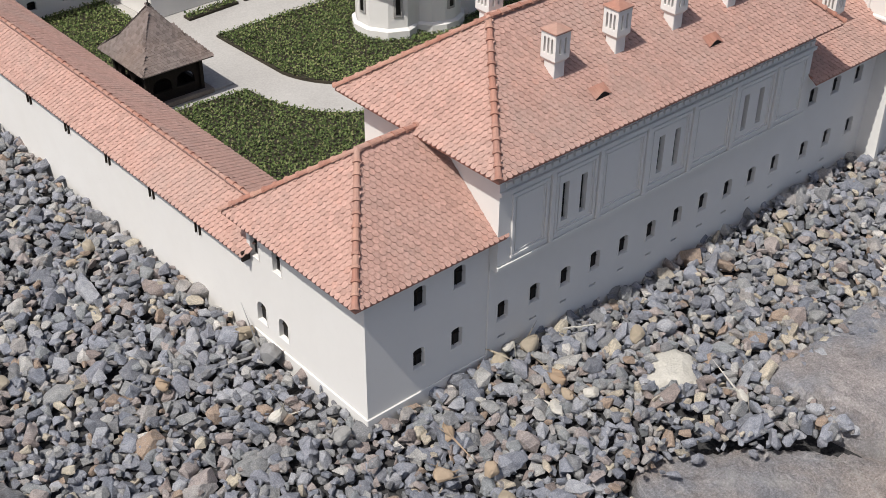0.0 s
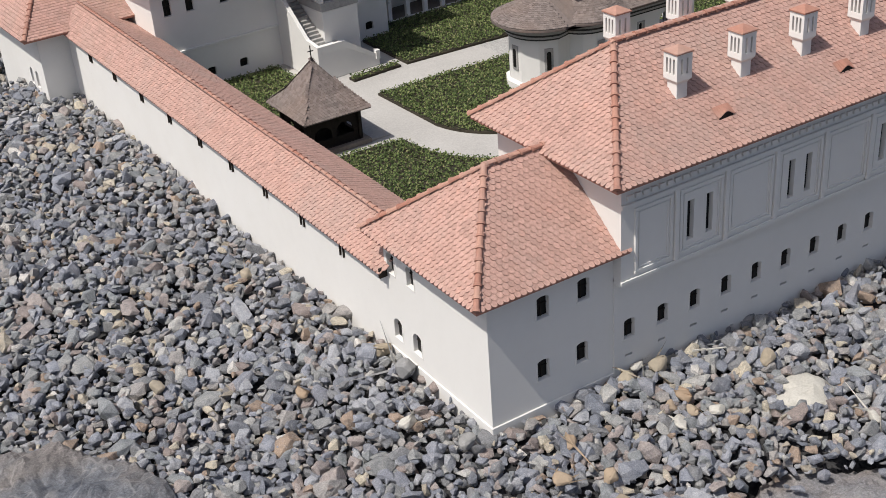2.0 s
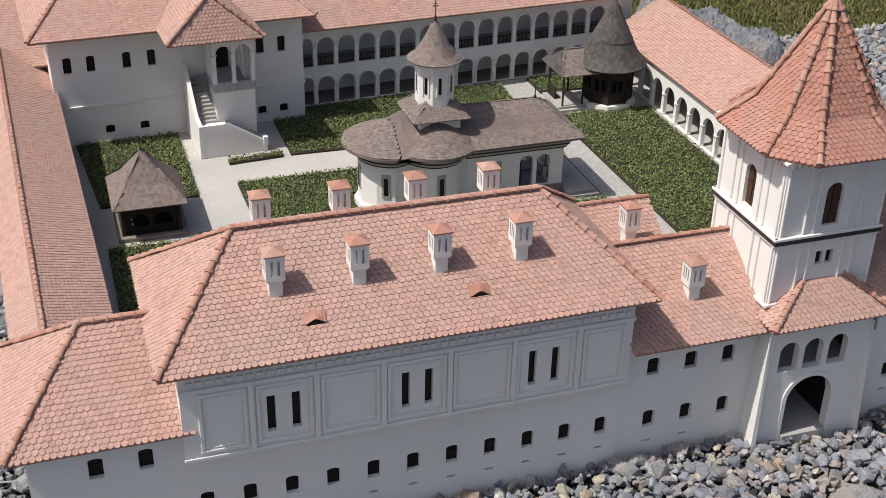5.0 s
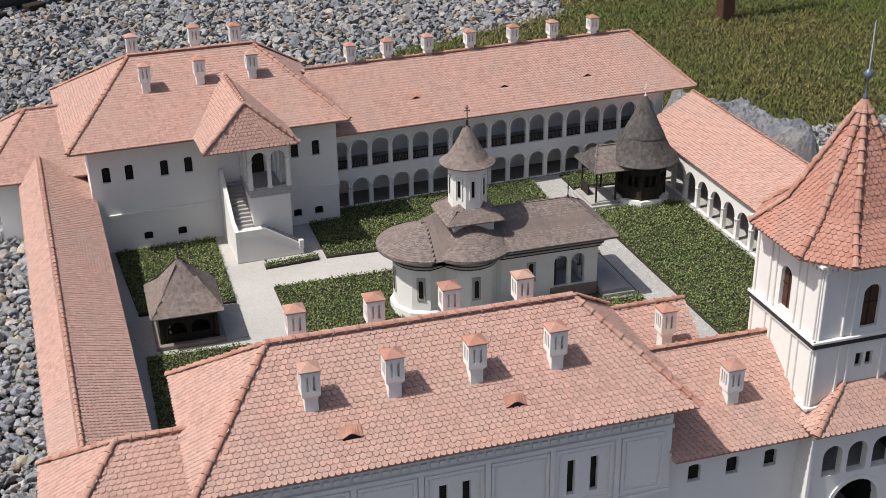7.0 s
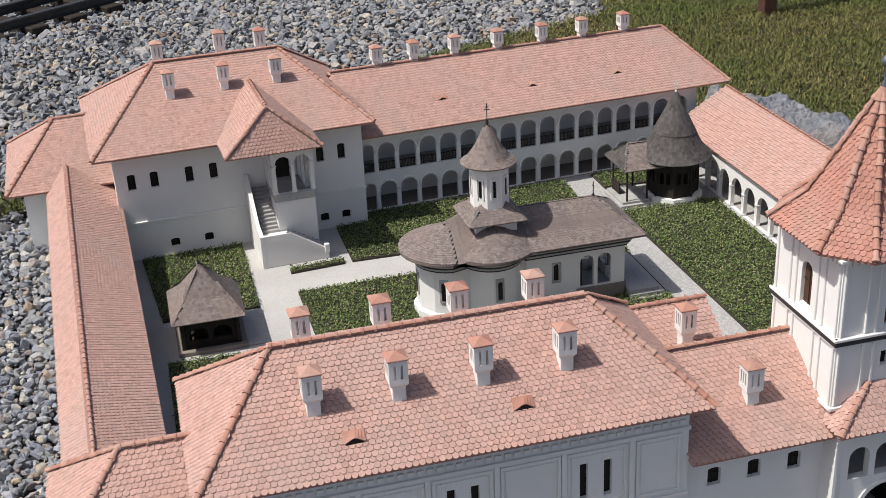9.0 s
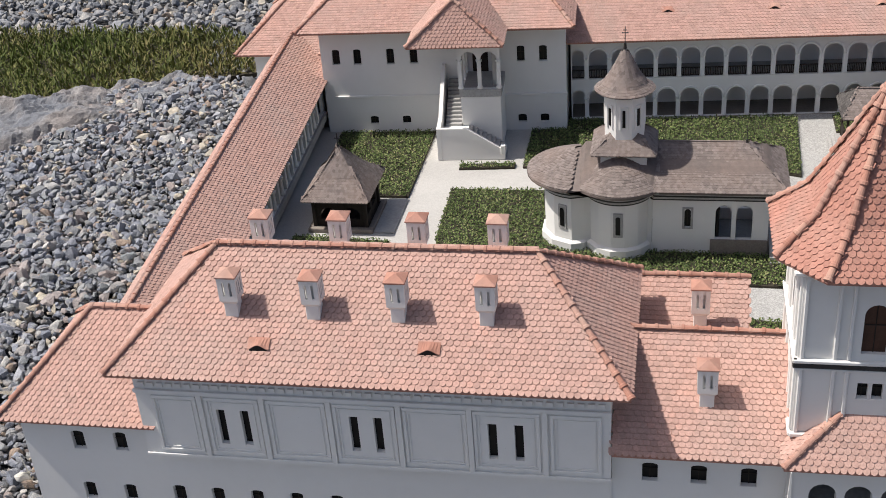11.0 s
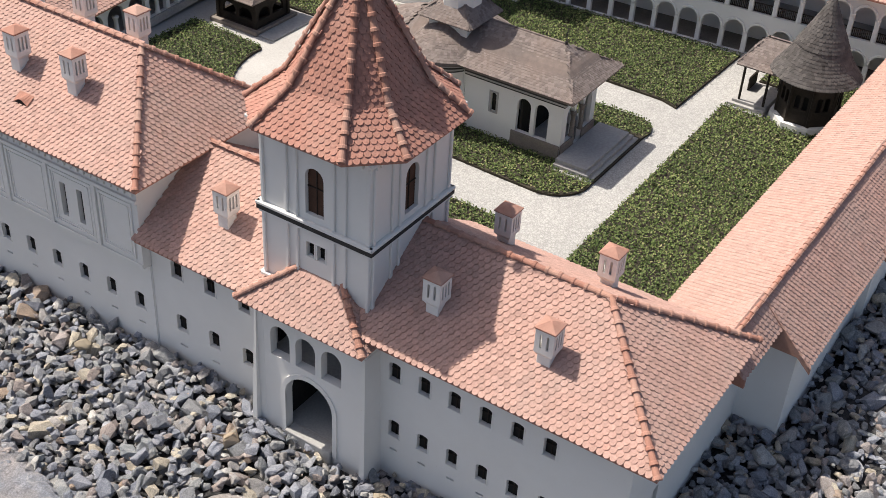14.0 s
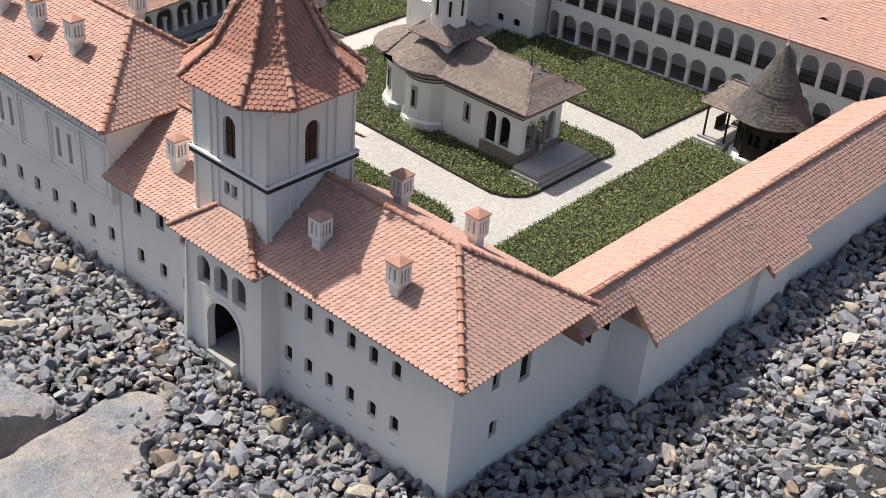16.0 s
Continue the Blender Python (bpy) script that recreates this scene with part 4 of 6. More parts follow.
for i, x in enumerate((0.155, 0.318, 0.500, 0.695, 0.900, 1.090, 1.290)):
    chimney(north, x, 0.245, 0.585, 0.088, 0.042)
for x in (0.375, 0.775, 1.170):
    dormer(north, x, 0.05, 0.462, 0.68)

# ---------------------------------------------------------------- north-west residence
res = thing("residence", "white two-storey residence with stair porch and hipped clay roof", "building", 1.120, 2.304, 0, 3.0)
rw = [(u, u + 0.030, 0.338, 0.400, 0.006) for u in (0.045, 0.130, 0.262, 0.354, 0.772, 0.858)] + [(u, u + 0.034, 0.083, 0.116, 0.006) for u in (0.172, 0.303, 0.768, 0.856)]
wall_windows("wall", res, -0.96, 0, 0, 0.96, 0.0, 0.50, rw)
wall("wall", res, 0, 0, 90, 0.66, 0.0, 0.50, 0.02, [])
wall("wall", res, -0.96, 0.66, -90, 0.66, 0.0, 0.50, 0.02, [])
wall("wall", res, 0, 0.66, 180, 0.96, 0.0, 0.50, 0.02, [])
box("string_course", -0.92, 0.004, -0.007, 0.001, 0.196, 0.206, TRIM, res, 0.001)
denticles(res, -0.95, -0.01, -0.0005, 0.470, 0.02)
hip_roof(res, -1.032, 0.036, -0.085, 0.745, 0.498, 0.725, -0.735, -0.245, 0.330, "we", (0, 0, 0, 0))
for x, y in ((-0.700, 0.16), (-0.490, 0.17), (-0.285, 0.17)):
    chimney(res, x, y, 0.635, 0.10)
for x, y in ((-0.71, 0.42), (-0.455, 0.47), (-0.295, 0.43)):
    chimney(res, x, y, 0.675, 0.11)
# porch bay over the stairs
bay = thing("stair_porch", "white porch bay with trefoil arches above an outdoor stair", "porch", 1.120, 2.304, 0, 3.0)
box("base_block", -0.392, -0.240, -0.180, -0.001, 0.05, 0.268, PLASTER, bay, 0.002)
box("sill_course", -0.396, -0.236, -0.184, -0.001, 0.2685, 0.300, GREYSTONE, bay, 0.002)
wall("arch_front", bay, -0.396, -0.184, 0, 0.16, 0.3005, 0.480, 0.016, [(0.014, 0.073, 0.3005, 0.448, 0.030), (0.087, 0.146, 0.3005, 0.448, 0.030)])
wall("arch_side", bay, -0.252, -0.184 + 0.0165, 90, 0.165, 0.3005, 0.480, 0.016, [(0.02, 0.08, 0.3005, 0.448, 0.03), (0.095, 0.15, 0.3005, 0.448, 0.03)])
wall("arch_side", bay, -0.380, -0.184 + 0.0165, 90, 0.165, 0.3005, 0.480, 0.016, [(0.02, 0.08, 0.3005, 0.448, 0.03), (0.095, 0.15, 0.3005, 0.448, 0.03)])
for x in (-0.388, -0.316, -0.244):
    column(bay, x, -0.176, 0.301, 0.415, 0.0085)
box("door", -0.36, -0.30, -0.003, -0.0007, 0.30, 0.40, DARKWOOD, bay, 0)
g0, gy, ge = -0.395, -0.275, 0.503
gs = [(-0.570, gy, ge), (-0.215, gy, ge), (-0.395, -0.205, 0.655)]
gw = [(-0.570, 0.08, ge), (-0.570, gy, ge), (-0.395, -0.205, 0.655), (-0.395, 0.20, 0.655)]
gE = [(-0.215, gy, ge), (-0.215, 0.08, ge), (-0.395, 0.20, 0.655), (-0.395, -0.205, 0.655)]
br = roof_body(bay, [gs, gw, gE])
tiled_slope(br, [gs[0], gs[1], gs[2], gs[2]])
tiled_slope(br, gw)
tiled_slope(br, gE)
ridge_line(br, gs[0], gs[2])
ridge_line(br, gs[1], gs[2])
ridge_line(br, gs[2], (-0.395, 0.16, 0.655))
# the stair: a flight along the front, a landing and a flight to the door
stair = thing("outdoor_stair", "white masonry outdoor stair with parapets", "stair", 1.120, 2.304, 0, 3.0)
bm = bmesh.new()
prof = [(-0.465, 0.05), (-0.225, 0.05), (-0.225, 0.072), (-0.365, 0.150), (-0.465, 0.150)]
fr = [bm.verts.new((x, -0.275, z)) for x, z in prof]
bk = [bm.verts.new((x, -0.185, z)) for x, z in prof]
bm.faces.new(fr)
bm.faces.new(bk[::-1])
for i in range(5):
    bm.faces.new((fr[i], bk[i], bk[(i + 1) % 5], fr[(i + 1) % 5]))
part("stair_base", bm, PLASTER, stair)
for i in range(8):
    box("step", -0.365 + i * 0.0168, -0.348 + i * 0.0168, -0.262, -0.186, 0.1 - i * 0.006, 0.154 - i * 0.0098, GREYSTONE, stair, 0)
bm = bmesh.new()
pp = [(-0.225, 0.0725), (-0.225, 0.098), (-0.243, 0.098), (-0.365, 0.178), (-0.465, 0.178), (-0.465, 0.1505), (-0.365, 0.1505)]
fr = [bm.verts.new((x, -0.276, z)) for x, z in pp]
bk = [bm.verts.new((x, -0.262, z)) for x, z in pp]
bm.faces.new(fr)
bm.faces.new(bk[::-1])
for i in range(7):
    bm.faces.new((fr[i], bk[i], bk[(i + 1) % 7], fr[(i + 1) % 7]))
part("parapet", bm, TRIM, stair, "pierced white stone parapet")
box("newel", -0.240, -0.222, -0.280, -0.258, 0.0725, 0.108, TRIM, stair)
for i in range(12):
    box("step", -0.455, -0.3945, -0.185 + i * 0.0148, -0.170 + i * 0.0148, 0.05, 0.160 + i * 0.0105, GREYSTONE, stair, 0)
bm = bmesh.new()
pp = [(-0.276, 0.05), (-0.0005, 0.05), (-0.0005, 0.335), (-0.02, 0.335), (-0.20, 0.19), (-0.276, 0.178)]
fr = [bm.verts.new((-0.4805, y, z)) for y, z in pp]
bk = [bm.verts.new((-0.4655, y, z)) for y, z in pp]
bm.faces.new(fr)
bm.faces.new(bk[::-1])
for i in range(6):
    bm.faces.new((fr[i], bk[i], bk[(i + 1) % 6], fr[(i + 1) % 6]))
part("side_parapet", bm, PLASTER, stair)

# ---------------------------------------------------------------- north-west corner wing
nwc = thing("north_west_wing", "white corner wing with low hipped clay tile roof", "building", 0, 0, 0, 2.4)
wall_windows("wall", nwc, -0.09, 2.475, 0, 0.36, BASE, 0.32, [])
wall_windows("wall", nwc, -0.09, 3.0, -90, 0.525, BASE, 0.32, [(0.36, 0.385, 0.10, 0.16, 0.006), (0.42, 0.445, 0.10, 0.16, 0.006)])
wall("wall", nwc, 0.27, 3.0, 180, 0.36, BASE, 0.32, 0.02, [])
hip_roof(nwc, -0.15, 0.30, 2.41, 3.06, 0.322, 0.505, 0.06, 0.30, 2.735, "w", (0, 0, 0, 0))

# boards that close the ends of the cloister roofs
box("gable_board", -0.022, 0.0, -0.001, 0.006, 0.206, 0.232, DARKWOOD, west, 0.001)


def verge(parent, y0, y1, run):
    """A clay-coloured board along the sloping end of a roof, closing the gap above the wall: run holds (x, top, bottom)."""
    bm = bmesh.new()
    a = [[bm.verts.new((x, y, z)) for x, z in [(x, t) for x, t, _ in run] + [(x, b) for x, _, b in run[::-1]]] for y in (y0, y1)]
    n = len(a[0])
    bm.faces.new(a[0])
    bm.faces.new(a[1][::-1])
    for i in range(n):
        bm.faces.new((a[0][i], a[1][i], a[1][(i + 1) % n], a[0][(i + 1) % n]))
    return part("verge_board", bm, RIDGE, parent)


verge(eastc, -0.006, 0.001, ((2.728, 0.384, 0.300), (2.795, 0.319, 0.298)))
verge(eastc, 0.2135, 0.2195, ((2.738, 0.381, 0.262), (2.842, 0.279, 0.262), (2.878, 0.245, 0.228)))
verge(eastc, 0.7735, 0.7795, ((2.842, 0.279, 0.255), (2.902, 0.228, 0.210)))

# ---------------------------------------------------------------- courtyard
def flat_poly(name, pts, z0, z1, mat, label, category):
    bm = bmesh.new()
    lo = [bm.verts.new((x, y, z0)) for x, y in pts]
    hi = [bm.verts.new((x, y, z1)) for x, y in pts]
    n = len(pts)
    bm.faces.new(hi)
    for i in range(n):
        bm.faces.new((lo[i], lo[(i + 1) % n], hi[(i + 1) % n], hi[i]))
    bmesh.ops.recalc_face_normals(bm, faces=bm.faces)
    ob = new(name, bpy.data.meshes.new(name))
    bm.to_mesh(ob.data)
    bm.free()
    ob.data.materials.append(mat)
    return tagged(ob, label, category, kind="structure")


def bend(cx, cy, r, a0, a1, n=8):
    return [(cx + r * math.cos(radians(a0 + (a1 - a0) * i / n)), cy + r * math.sin(radians(a0 + (a1 - a0) * i / n))) for i in range(n + 1)]


flat_poly("courtyard_paving", [(0.02, 0.42), (1.30, 0.42), (1.30, 2.40), (0.02, 2.30)], -0.03, 0.048, CONCRETE, "pale worn concrete courtyard paths", "paving")
flat_poly("courtyard_paving", [(1.30, 0.42), (2.52, 0.42), (2.55, 2.50), (1.30, 2.42)], -0.03, 0.0482, COBBLE, "pale grey cobbled courtyard path", "paving")


def inside(pts, x, y):
    """Which of the places (arrays) lie inside a polygon."""
    x, y = np.asarray(x), np.asarray(y)
    ok = np.zeros(x.shape, bool)
    for (x0, y0), (x1, y1) in zip(pts, pts[1:] + pts[:1]):
        if y0 != y1:
            ok ^= ((y0 > y) != (y1 > y)) & (x < (x1 - x0) * (y - y0) / (y1 - y0) + x0)
    return ok


def leaf_field(name, pts, z, density, size, mat, label, category, holes=(), tall=1.0, seed=1, slim=1.0):
    """Many small folded leaves over a polygon, in one mesh."""
    g = np.random.default_rng(seed)
    xs, ys = [p[0] for p in pts], [p[1] for p in pts]
    n = int((max(xs) - min(xs)) * (max(ys) - min(ys)) * density)
    x, y = g.uniform(min(xs), max(xs), n), g.uniform(min(ys), max(ys), n)
    ok = inside(pts, x, y)
    for h in holes:
        ok &= ~inside(h, x, y)
    x, y = x[ok], y[ok]
    n = len(x)
    a, up = g.uniform(0, math.tau, n), g.uniform(0.15, 1.15, n) * tall
    l, w = size * g.uniform(0.6, 1.3, n), size * slim * g.uniform(0.25, 0.5, n)
    clump = np.sin(x * 61 + 3 * np.sin(y * 37)) * np.sin(y * 53 + 2 * np.sin(x * 41))
    zz = z + size * (0.12 * clump + g.uniform(-0.45, 0.55, n))
    dx, dy = np.cos(a) * np.cos(up), np.sin(a) * np.cos(up)
    dz = np.sin(up)
    px, py = -np.sin(a), np.cos(a)
    base = np.stack([x, y, zz], -1)
    tip = base + np.stack([dx, dy, dz], -1) * l[:, None]
    mid = base + np.stack([dx, dy, dz * 1.15], -1) * (l * 0.5)[:, None]
    side = np.stack([px, py, 0 * px], -1) * w[:, None]
    verts = np.stack([base, mid - side, tip, mid + side], 1).reshape(-1, 3)
    q = np.arange(n) * 4
    faces = np.concatenate([np.stack([q, q + 1, q + 2], -1), np.stack([q, q + 2, q + 3], -1)])
    ob = big_mesh(name, verts, faces, mat)
    return tagged(ob, label, category, kind="stuff")


CHURCH_FOOT = [(1.14, 1.36), (1.84, 1.34), (1.975, 1.312), (1.975, 1.632), (1.84, 1.58), (1.14, 1.56)]
STEPS = [(1.84, 1.300), (1.985, 1.300), (1.985, 1.640), (1.84, 1.640)]
LAWNS = [
    ([(0.262, 1.69), (0.600, 1.69), (0.600, 2.255), (0.215, 2.240)], ()),
    ([(0.262, 0.45), (0.262, 1.385), (0.590, 1.365), *bend(0.99, 1.34, 0.38, 178, 232), (0.90, 0.97), (1.25, 0.965), (1.25, 0.45)], ()),
    ([(0.748, 1.756), *bend(1.05, 1.44, 0.30, 190, 250), (1.02, 1.150), (1.22, 1.172), (1.70, 1.150), *bend(1.86, 1.27, 0.125, -90, 10), (1.985, 1.31), (1.985, 1.655), *bend(1.915, 1.685, 0.075, -10, 80), (1.92, 1.762)], (STEPS,)),
    ([(0.748, 1.922), (0.955, 1.940), (0.955, 1.978), (0.748, 1.962)], ()),
    ([(0.985, 1.945), (1.92, 1.925), (1.985, 1.902), (2.005, 2.425), (1.12, 2.375), (1.12, 2.29), (0.985, 2.28)], ()),
    ([(2.140, 2.275), (2.5, 2.275), (2.52, 2.455), (2.140, 2.440)], ()),
    ([(2.118, 0.46), (2.505, 0.46), (2.515, 2.015), (2.105, 2.030)], ()),
    ([(1.25, 0.45), (1.25, 0.965), (1.80, 0.955), *bend(1.85, 0.88, 0.07, 80, -10), (1.90, 0.45)], ()),
]
for i, (pts, holes) in enumerate(LAWNS):
    flat_poly("planting_bed", pts, 0.03, 0.056, SOIL, "dark soil bed under low green planting", "bed")
    if i in (2,):
        holes = [*holes, [(1.15, 1.38), (1.83, 1.36), (1.83, 1.56), (1.15, 1.55)]]
    leaf_field("low_planting", pts, 0.060, 42000, 0.0080, LEAF, "dense low dark green ground cover plants", "plants", holes, 1.0, 20 + i)

# ---------------------------------------------------------------- wooden kiosk
kiosk = thing("well_kiosk", "dark wooden kiosk with a two-stage shingle roof", "kiosk", 0.413, 1.538, 0.048)
SH_V, SH_F = tile_shape(0.0105, 0.015, 0.0014, 0.0012)
SHINGLE_ME = bpy.data.meshes.new("shingle")
SHINGLE_ME.from_pydata(SH_V.tolist(), [], SH_F.tolist())
SHINGLE_ME.materials.append(SHINGLE)


def shingled(roof, quad, mat=None, w=0.0105, row=0.0098):
    tiled_slope(roof, quad, 0, (SH_V, SH_F), w, row, mat or SHINGLE, SHINGLE_ME, 0.6)


for x0, x1, y0, y1 in ((-0.113, 0.117, -0.118, -0.098), (-0.113, 0.117, 0.098, 0.118), (-0.113, -0.098, -0.0978, 0.0978), (0.098, 0.117, -0.0978, 0.0978)):
    box("kerb", x0, x1, y0, y1, 0.0, 0.016, PORCHSTONE, kiosk, 0.002)
# floor in near-black wood, carrying the shade inside the kiosk as colour
box("floor", -0.0978, 0.0978, -0.0978, 0.0978, 0.0, 0.014, DARKWOOD, kiosk, 0)
box("step_stone", 0.118, 0.19, -0.11, 0.14, 0.0, 0.006, GREYSTONE, kiosk, 0.001)
for ang, ox, oy in ((0, -0.088, -0.088), (90, 0.088, -0.088), (180, 0.088, 0.088), (270, -0.088, 0.088)):
    wall("arcaded_side", kiosk, ox, oy, ang, 0.176, 0.0145, 0.135, 0.010, [(0.018, 0.080, 0.040, 0.084, 0.026), (0.096, 0.158, 0.040, 0.084, 0.026)], DARKWOOD)
for sx in (-1, 1):
    for sy in (-1, 1):
        box("corner_post", sx * 0.091 - 0.006, sx * 0.091 + 0.006, sy * 0.091 - 0.006, sy * 0.091 + 0.006, 0.016, 0.136, DARKWOOD, kiosk, 0.001)
# basin likewise near-black, its colour doing the work of interior shade
box("well_basin", -0.04, 0.04, -0.04, 0.04, 0.0145, 0.05, DARKWOOD, kiosk, 0.003)
k0 = [(-0.120, -0.135, 0.130), (0.115, -0.135, 0.130), (0.115, 0.135, 0.130), (-0.120, 0.135, 0.130)]
k1 = [(-0.072, -0.072, 0.182), (0.068, -0.072, 0.182), (0.068, 0.072, 0.182), (-0.072, 0.072, 0.182)]
ka = (-0.006, 0.0, 0.276)
kr = roof_body(kiosk, [[k0[i], k0[(i + 1) % 4], k1[(i + 1) % 4], k1[i]] for i in range(4)] + [[k1[i], k1[(i + 1) % 4], ka] for i in range(4)], SHINGLE, 0.005, label="weathered brown shingle roof in two stages")
for i in range(4):
    j = (i + 1) % 4
    shingled(kr, [k0[i], k0[j], k1[j], k1[i]])
    shingled(kr, [k1[i], k1[j], ka, ka])
bm = bmesh.new()
add_box(bm, -0.0075, -0.0045, -0.0012, 0.0012, 0.270, 0.325)
add_box(bm, -0.016, 0.004, -0.001, 0.001, 0.305, 0.308)
add_prism(bm, -0.006, 0, 0.277, 0.286, 0.005, 0.003, 8)
part("iron_cross", bm, IRON, kiosk, "small iron cross")

# ---------------------------------------------------------------- church
church = thing("church", "small white church with lobed apses, dome drum and brown shingle roofs", "church", 1.39, 1.452, 0.048)


def outline(grow, n=14):
    """The trefoil plan of the walls, grown outwards by so much."""
    pts = []
    pts += [(0.445 + grow, -0.112 - grow), (0.445 + grow, 0.112 + grow)]
    pts += [(0.085 + grow * 0.4, 0.112 + grow)]
    pts += [(-0.020 + (0.100 + grow) * math.cos(t), 0.060 + (0.100 + grow) * math.sin(t)) for t in np.linspace(radians(25), radians(155), n)]
    pts += [(-0.130, 0.105 + grow * 0.9)]
    pts += [(-0.150 + (0.118 + grow) * math.cos(t), (0.118 + grow) * math.sin(t)) for t in np.linspace(radians(100), radians(260), n)]
    pts += [(-0.130, -0.105 - grow * 0.9)]
    pts += [(-0.020 + (0.100 + grow) * math.cos(t), -0.060 + (0.100 + grow) * math.sin(t)) for t in np.linspace(radians(205), radians(335), n)]
    pts += [(0.085 + grow * 0.4, -0.112 - grow)]
    return pts


def lobed_ring(name, g0, g1, z0, z1, mat, label="", skip_porch=False):
    """A band that follows the plan; the porch part may be left open for its arches."""
    bm = bmesh.new()
    a, b = outline(g0), outline(g1)
    n = len(a)
    lo = [bm.verts.new((*p, z0)) for p in a]
    hi = [bm.verts.new((*p, z1)) for p in b]
    for i in range(n):
        j = (i + 1) % n
        if skip_porch and (a[i][0] > 0.4 or a[j][0] > 0.4):
            continue
        bm.faces.new((lo[i], lo[j], hi[j], hi[i]))
    if not skip_porch:
        bm.faces.new(hi)
        bm.faces.new(lo[::-1])
    return part(name, bm, mat, church, label)


def lobe(name, g0, g1, z0, z1, i0, i1):
    """The wall of one apse, in five flat sides."""
    a, b = outline(g0, 6)[i0:i1 + 1], outline(g1, 6)[i0:i1 + 1]
    n = len(a)
    faces = [(i, i + 1, n + i + 1, n + i) for i in range(n - 1)]
    return mesh_obj(name, [(*p, z0) for p in a] + [(*p, z1) for p in b], faces, PLASTER, church)


for i0, i1 in ((2, 9), (9, 16), (16, 23)):
    lobe("apse_wall", 0.0, 0.0, 0.0, 0.240, i0, i1)
    lobe("apse_plinth", 0.013, 0.013, 0.0, 0.036, i0, i1)
    lobe("apse_plinth", 0.0129, 0.001, 0.0359, 0.044, i0, i1)
for z0, z1, g, m in ((0.198, 0.204, 0.006, BLACK), (0.2045, 0.213, 0.010, GREYSTONE), (0.2135, 0.221, 0.015, BLACK), (0.2215, 0.232, 0.019, GREYSTONE), (0.2325, 0.241, 0.026, BLACK)):
    lobed_ring("cornice_band", g, g, z0, z1, m)
# body walls with windows, and the open porch with arches
for side in (-1, 1):
    ang, ox = (0, 0.086) if side < 0 else (180, 0.445)
    oy = side * 0.1122
    hs = [(0.196, 0.246, 0.060, 0.180, 0.025), (0.260, 0.310, 0.060, 0.180, 0.025)]
    win = [(0.100, 0.120, 0.100, 0.165, 0.010)]
    if side > 0:
        hs = [(0.359 - b, 0.359 - a, c, d, e) for a, b, c, d, e in hs]
        win = [(0.359 - b, 0.359 - a, c, d, e) for a, b, c, d, e in win]
    wall("nave_wall", church, ox, oy, ang, 0.359, 0.0, 0.1975, 0.014, hs + win)
    for h in win:
        w = pane(church, ox, oy, ang, *h[:4], 0.010, GLASS, sill=False)
        bm = bmesh.new()
        add_box(bm, h[0] - 0.007, h[0] - 0.0003, -0.002, 0.003, h[2] - 0.006, h[3] + 0.006)
        add_box(bm, h[1] + 0.0003, h[1] + 0.007, -0.002, 0.003, h[2] - 0.006, h[3] + 0.006)
        add_box(bm, h[0] - 0.0003, h[1] + 0.0003, -0.002, 0.003, h[3] + 0.0003, h[3] + 0.006)
        add_box(bm, h[0] - 0.0003, h[1] + 0.0003, -0.002, 0.003, h[2] - 0.006, h[2] - 0.0003)
        a = radians(ang)
        bm.transform(Matrix(((math.cos(a), -math.sin(a), 0, ox), (math.sin(a), math.cos(a), 0, oy), (0, 0, 1, 0), (0, 0, 0, 1))))
        part("window_surround", bm, GREYSTONE, w, "carved grey stone window surround")
wall("porch_front", church, 0.4452, -0.112, 90, 0.224, 0.0, 0.1975, 0.014, [(0.030, 0.078, 0.060, 0.180, 0.024), (0.088, 0.136, 0.020, 0.180, 0.024), (0.146, 0.194, 0.060, 0.180, 0.024)])
box("porch_parapet", 0.4455, 0.451, -0.113, -0.026, 0.0, 0.062, PORCHSTONE, church)
box("porch_parapet", 0.4455, 0.451, 0.026, 0.113, 0.0, 0.062, PORCHSTONE, church)
box("porch_parapet", 0.268, 0.4452, -0.1185, -0.1128, 0.0, 0.060, PORCHSTONE, church)
# porch back wall in near-black, the porch's shade painted on
box("porch_back_wall", 0.285, 0.295, -0.097, 0.097, 0.0, 0.197, ROOMSHADE, church)
box("porch_floor", 0.296, 0.43, -0.097, 0.097, 0.0, 0.021, GREYSTONE, church)
for y in (-0.0295, 0.0295):
    lathe("column", 0.440, y, [(0.011, 0.061), (0.008, 0.068), (0.0075, 0.130), (0.010, 0.138), (0.012, 0.150)], 12, PORCHSTONE, church)
for i, (x1, g, z1) in enumerate(((0.588, 0.172, 0.012), (0.575, 0.160, 0.024), (0.562, 0.148, 0.036))):
    box("step", 0.4525, x1, -g, g, 0.0 if i == 0 else z1 - 0.0118, z1, GREYSTONE, church, 0.001)
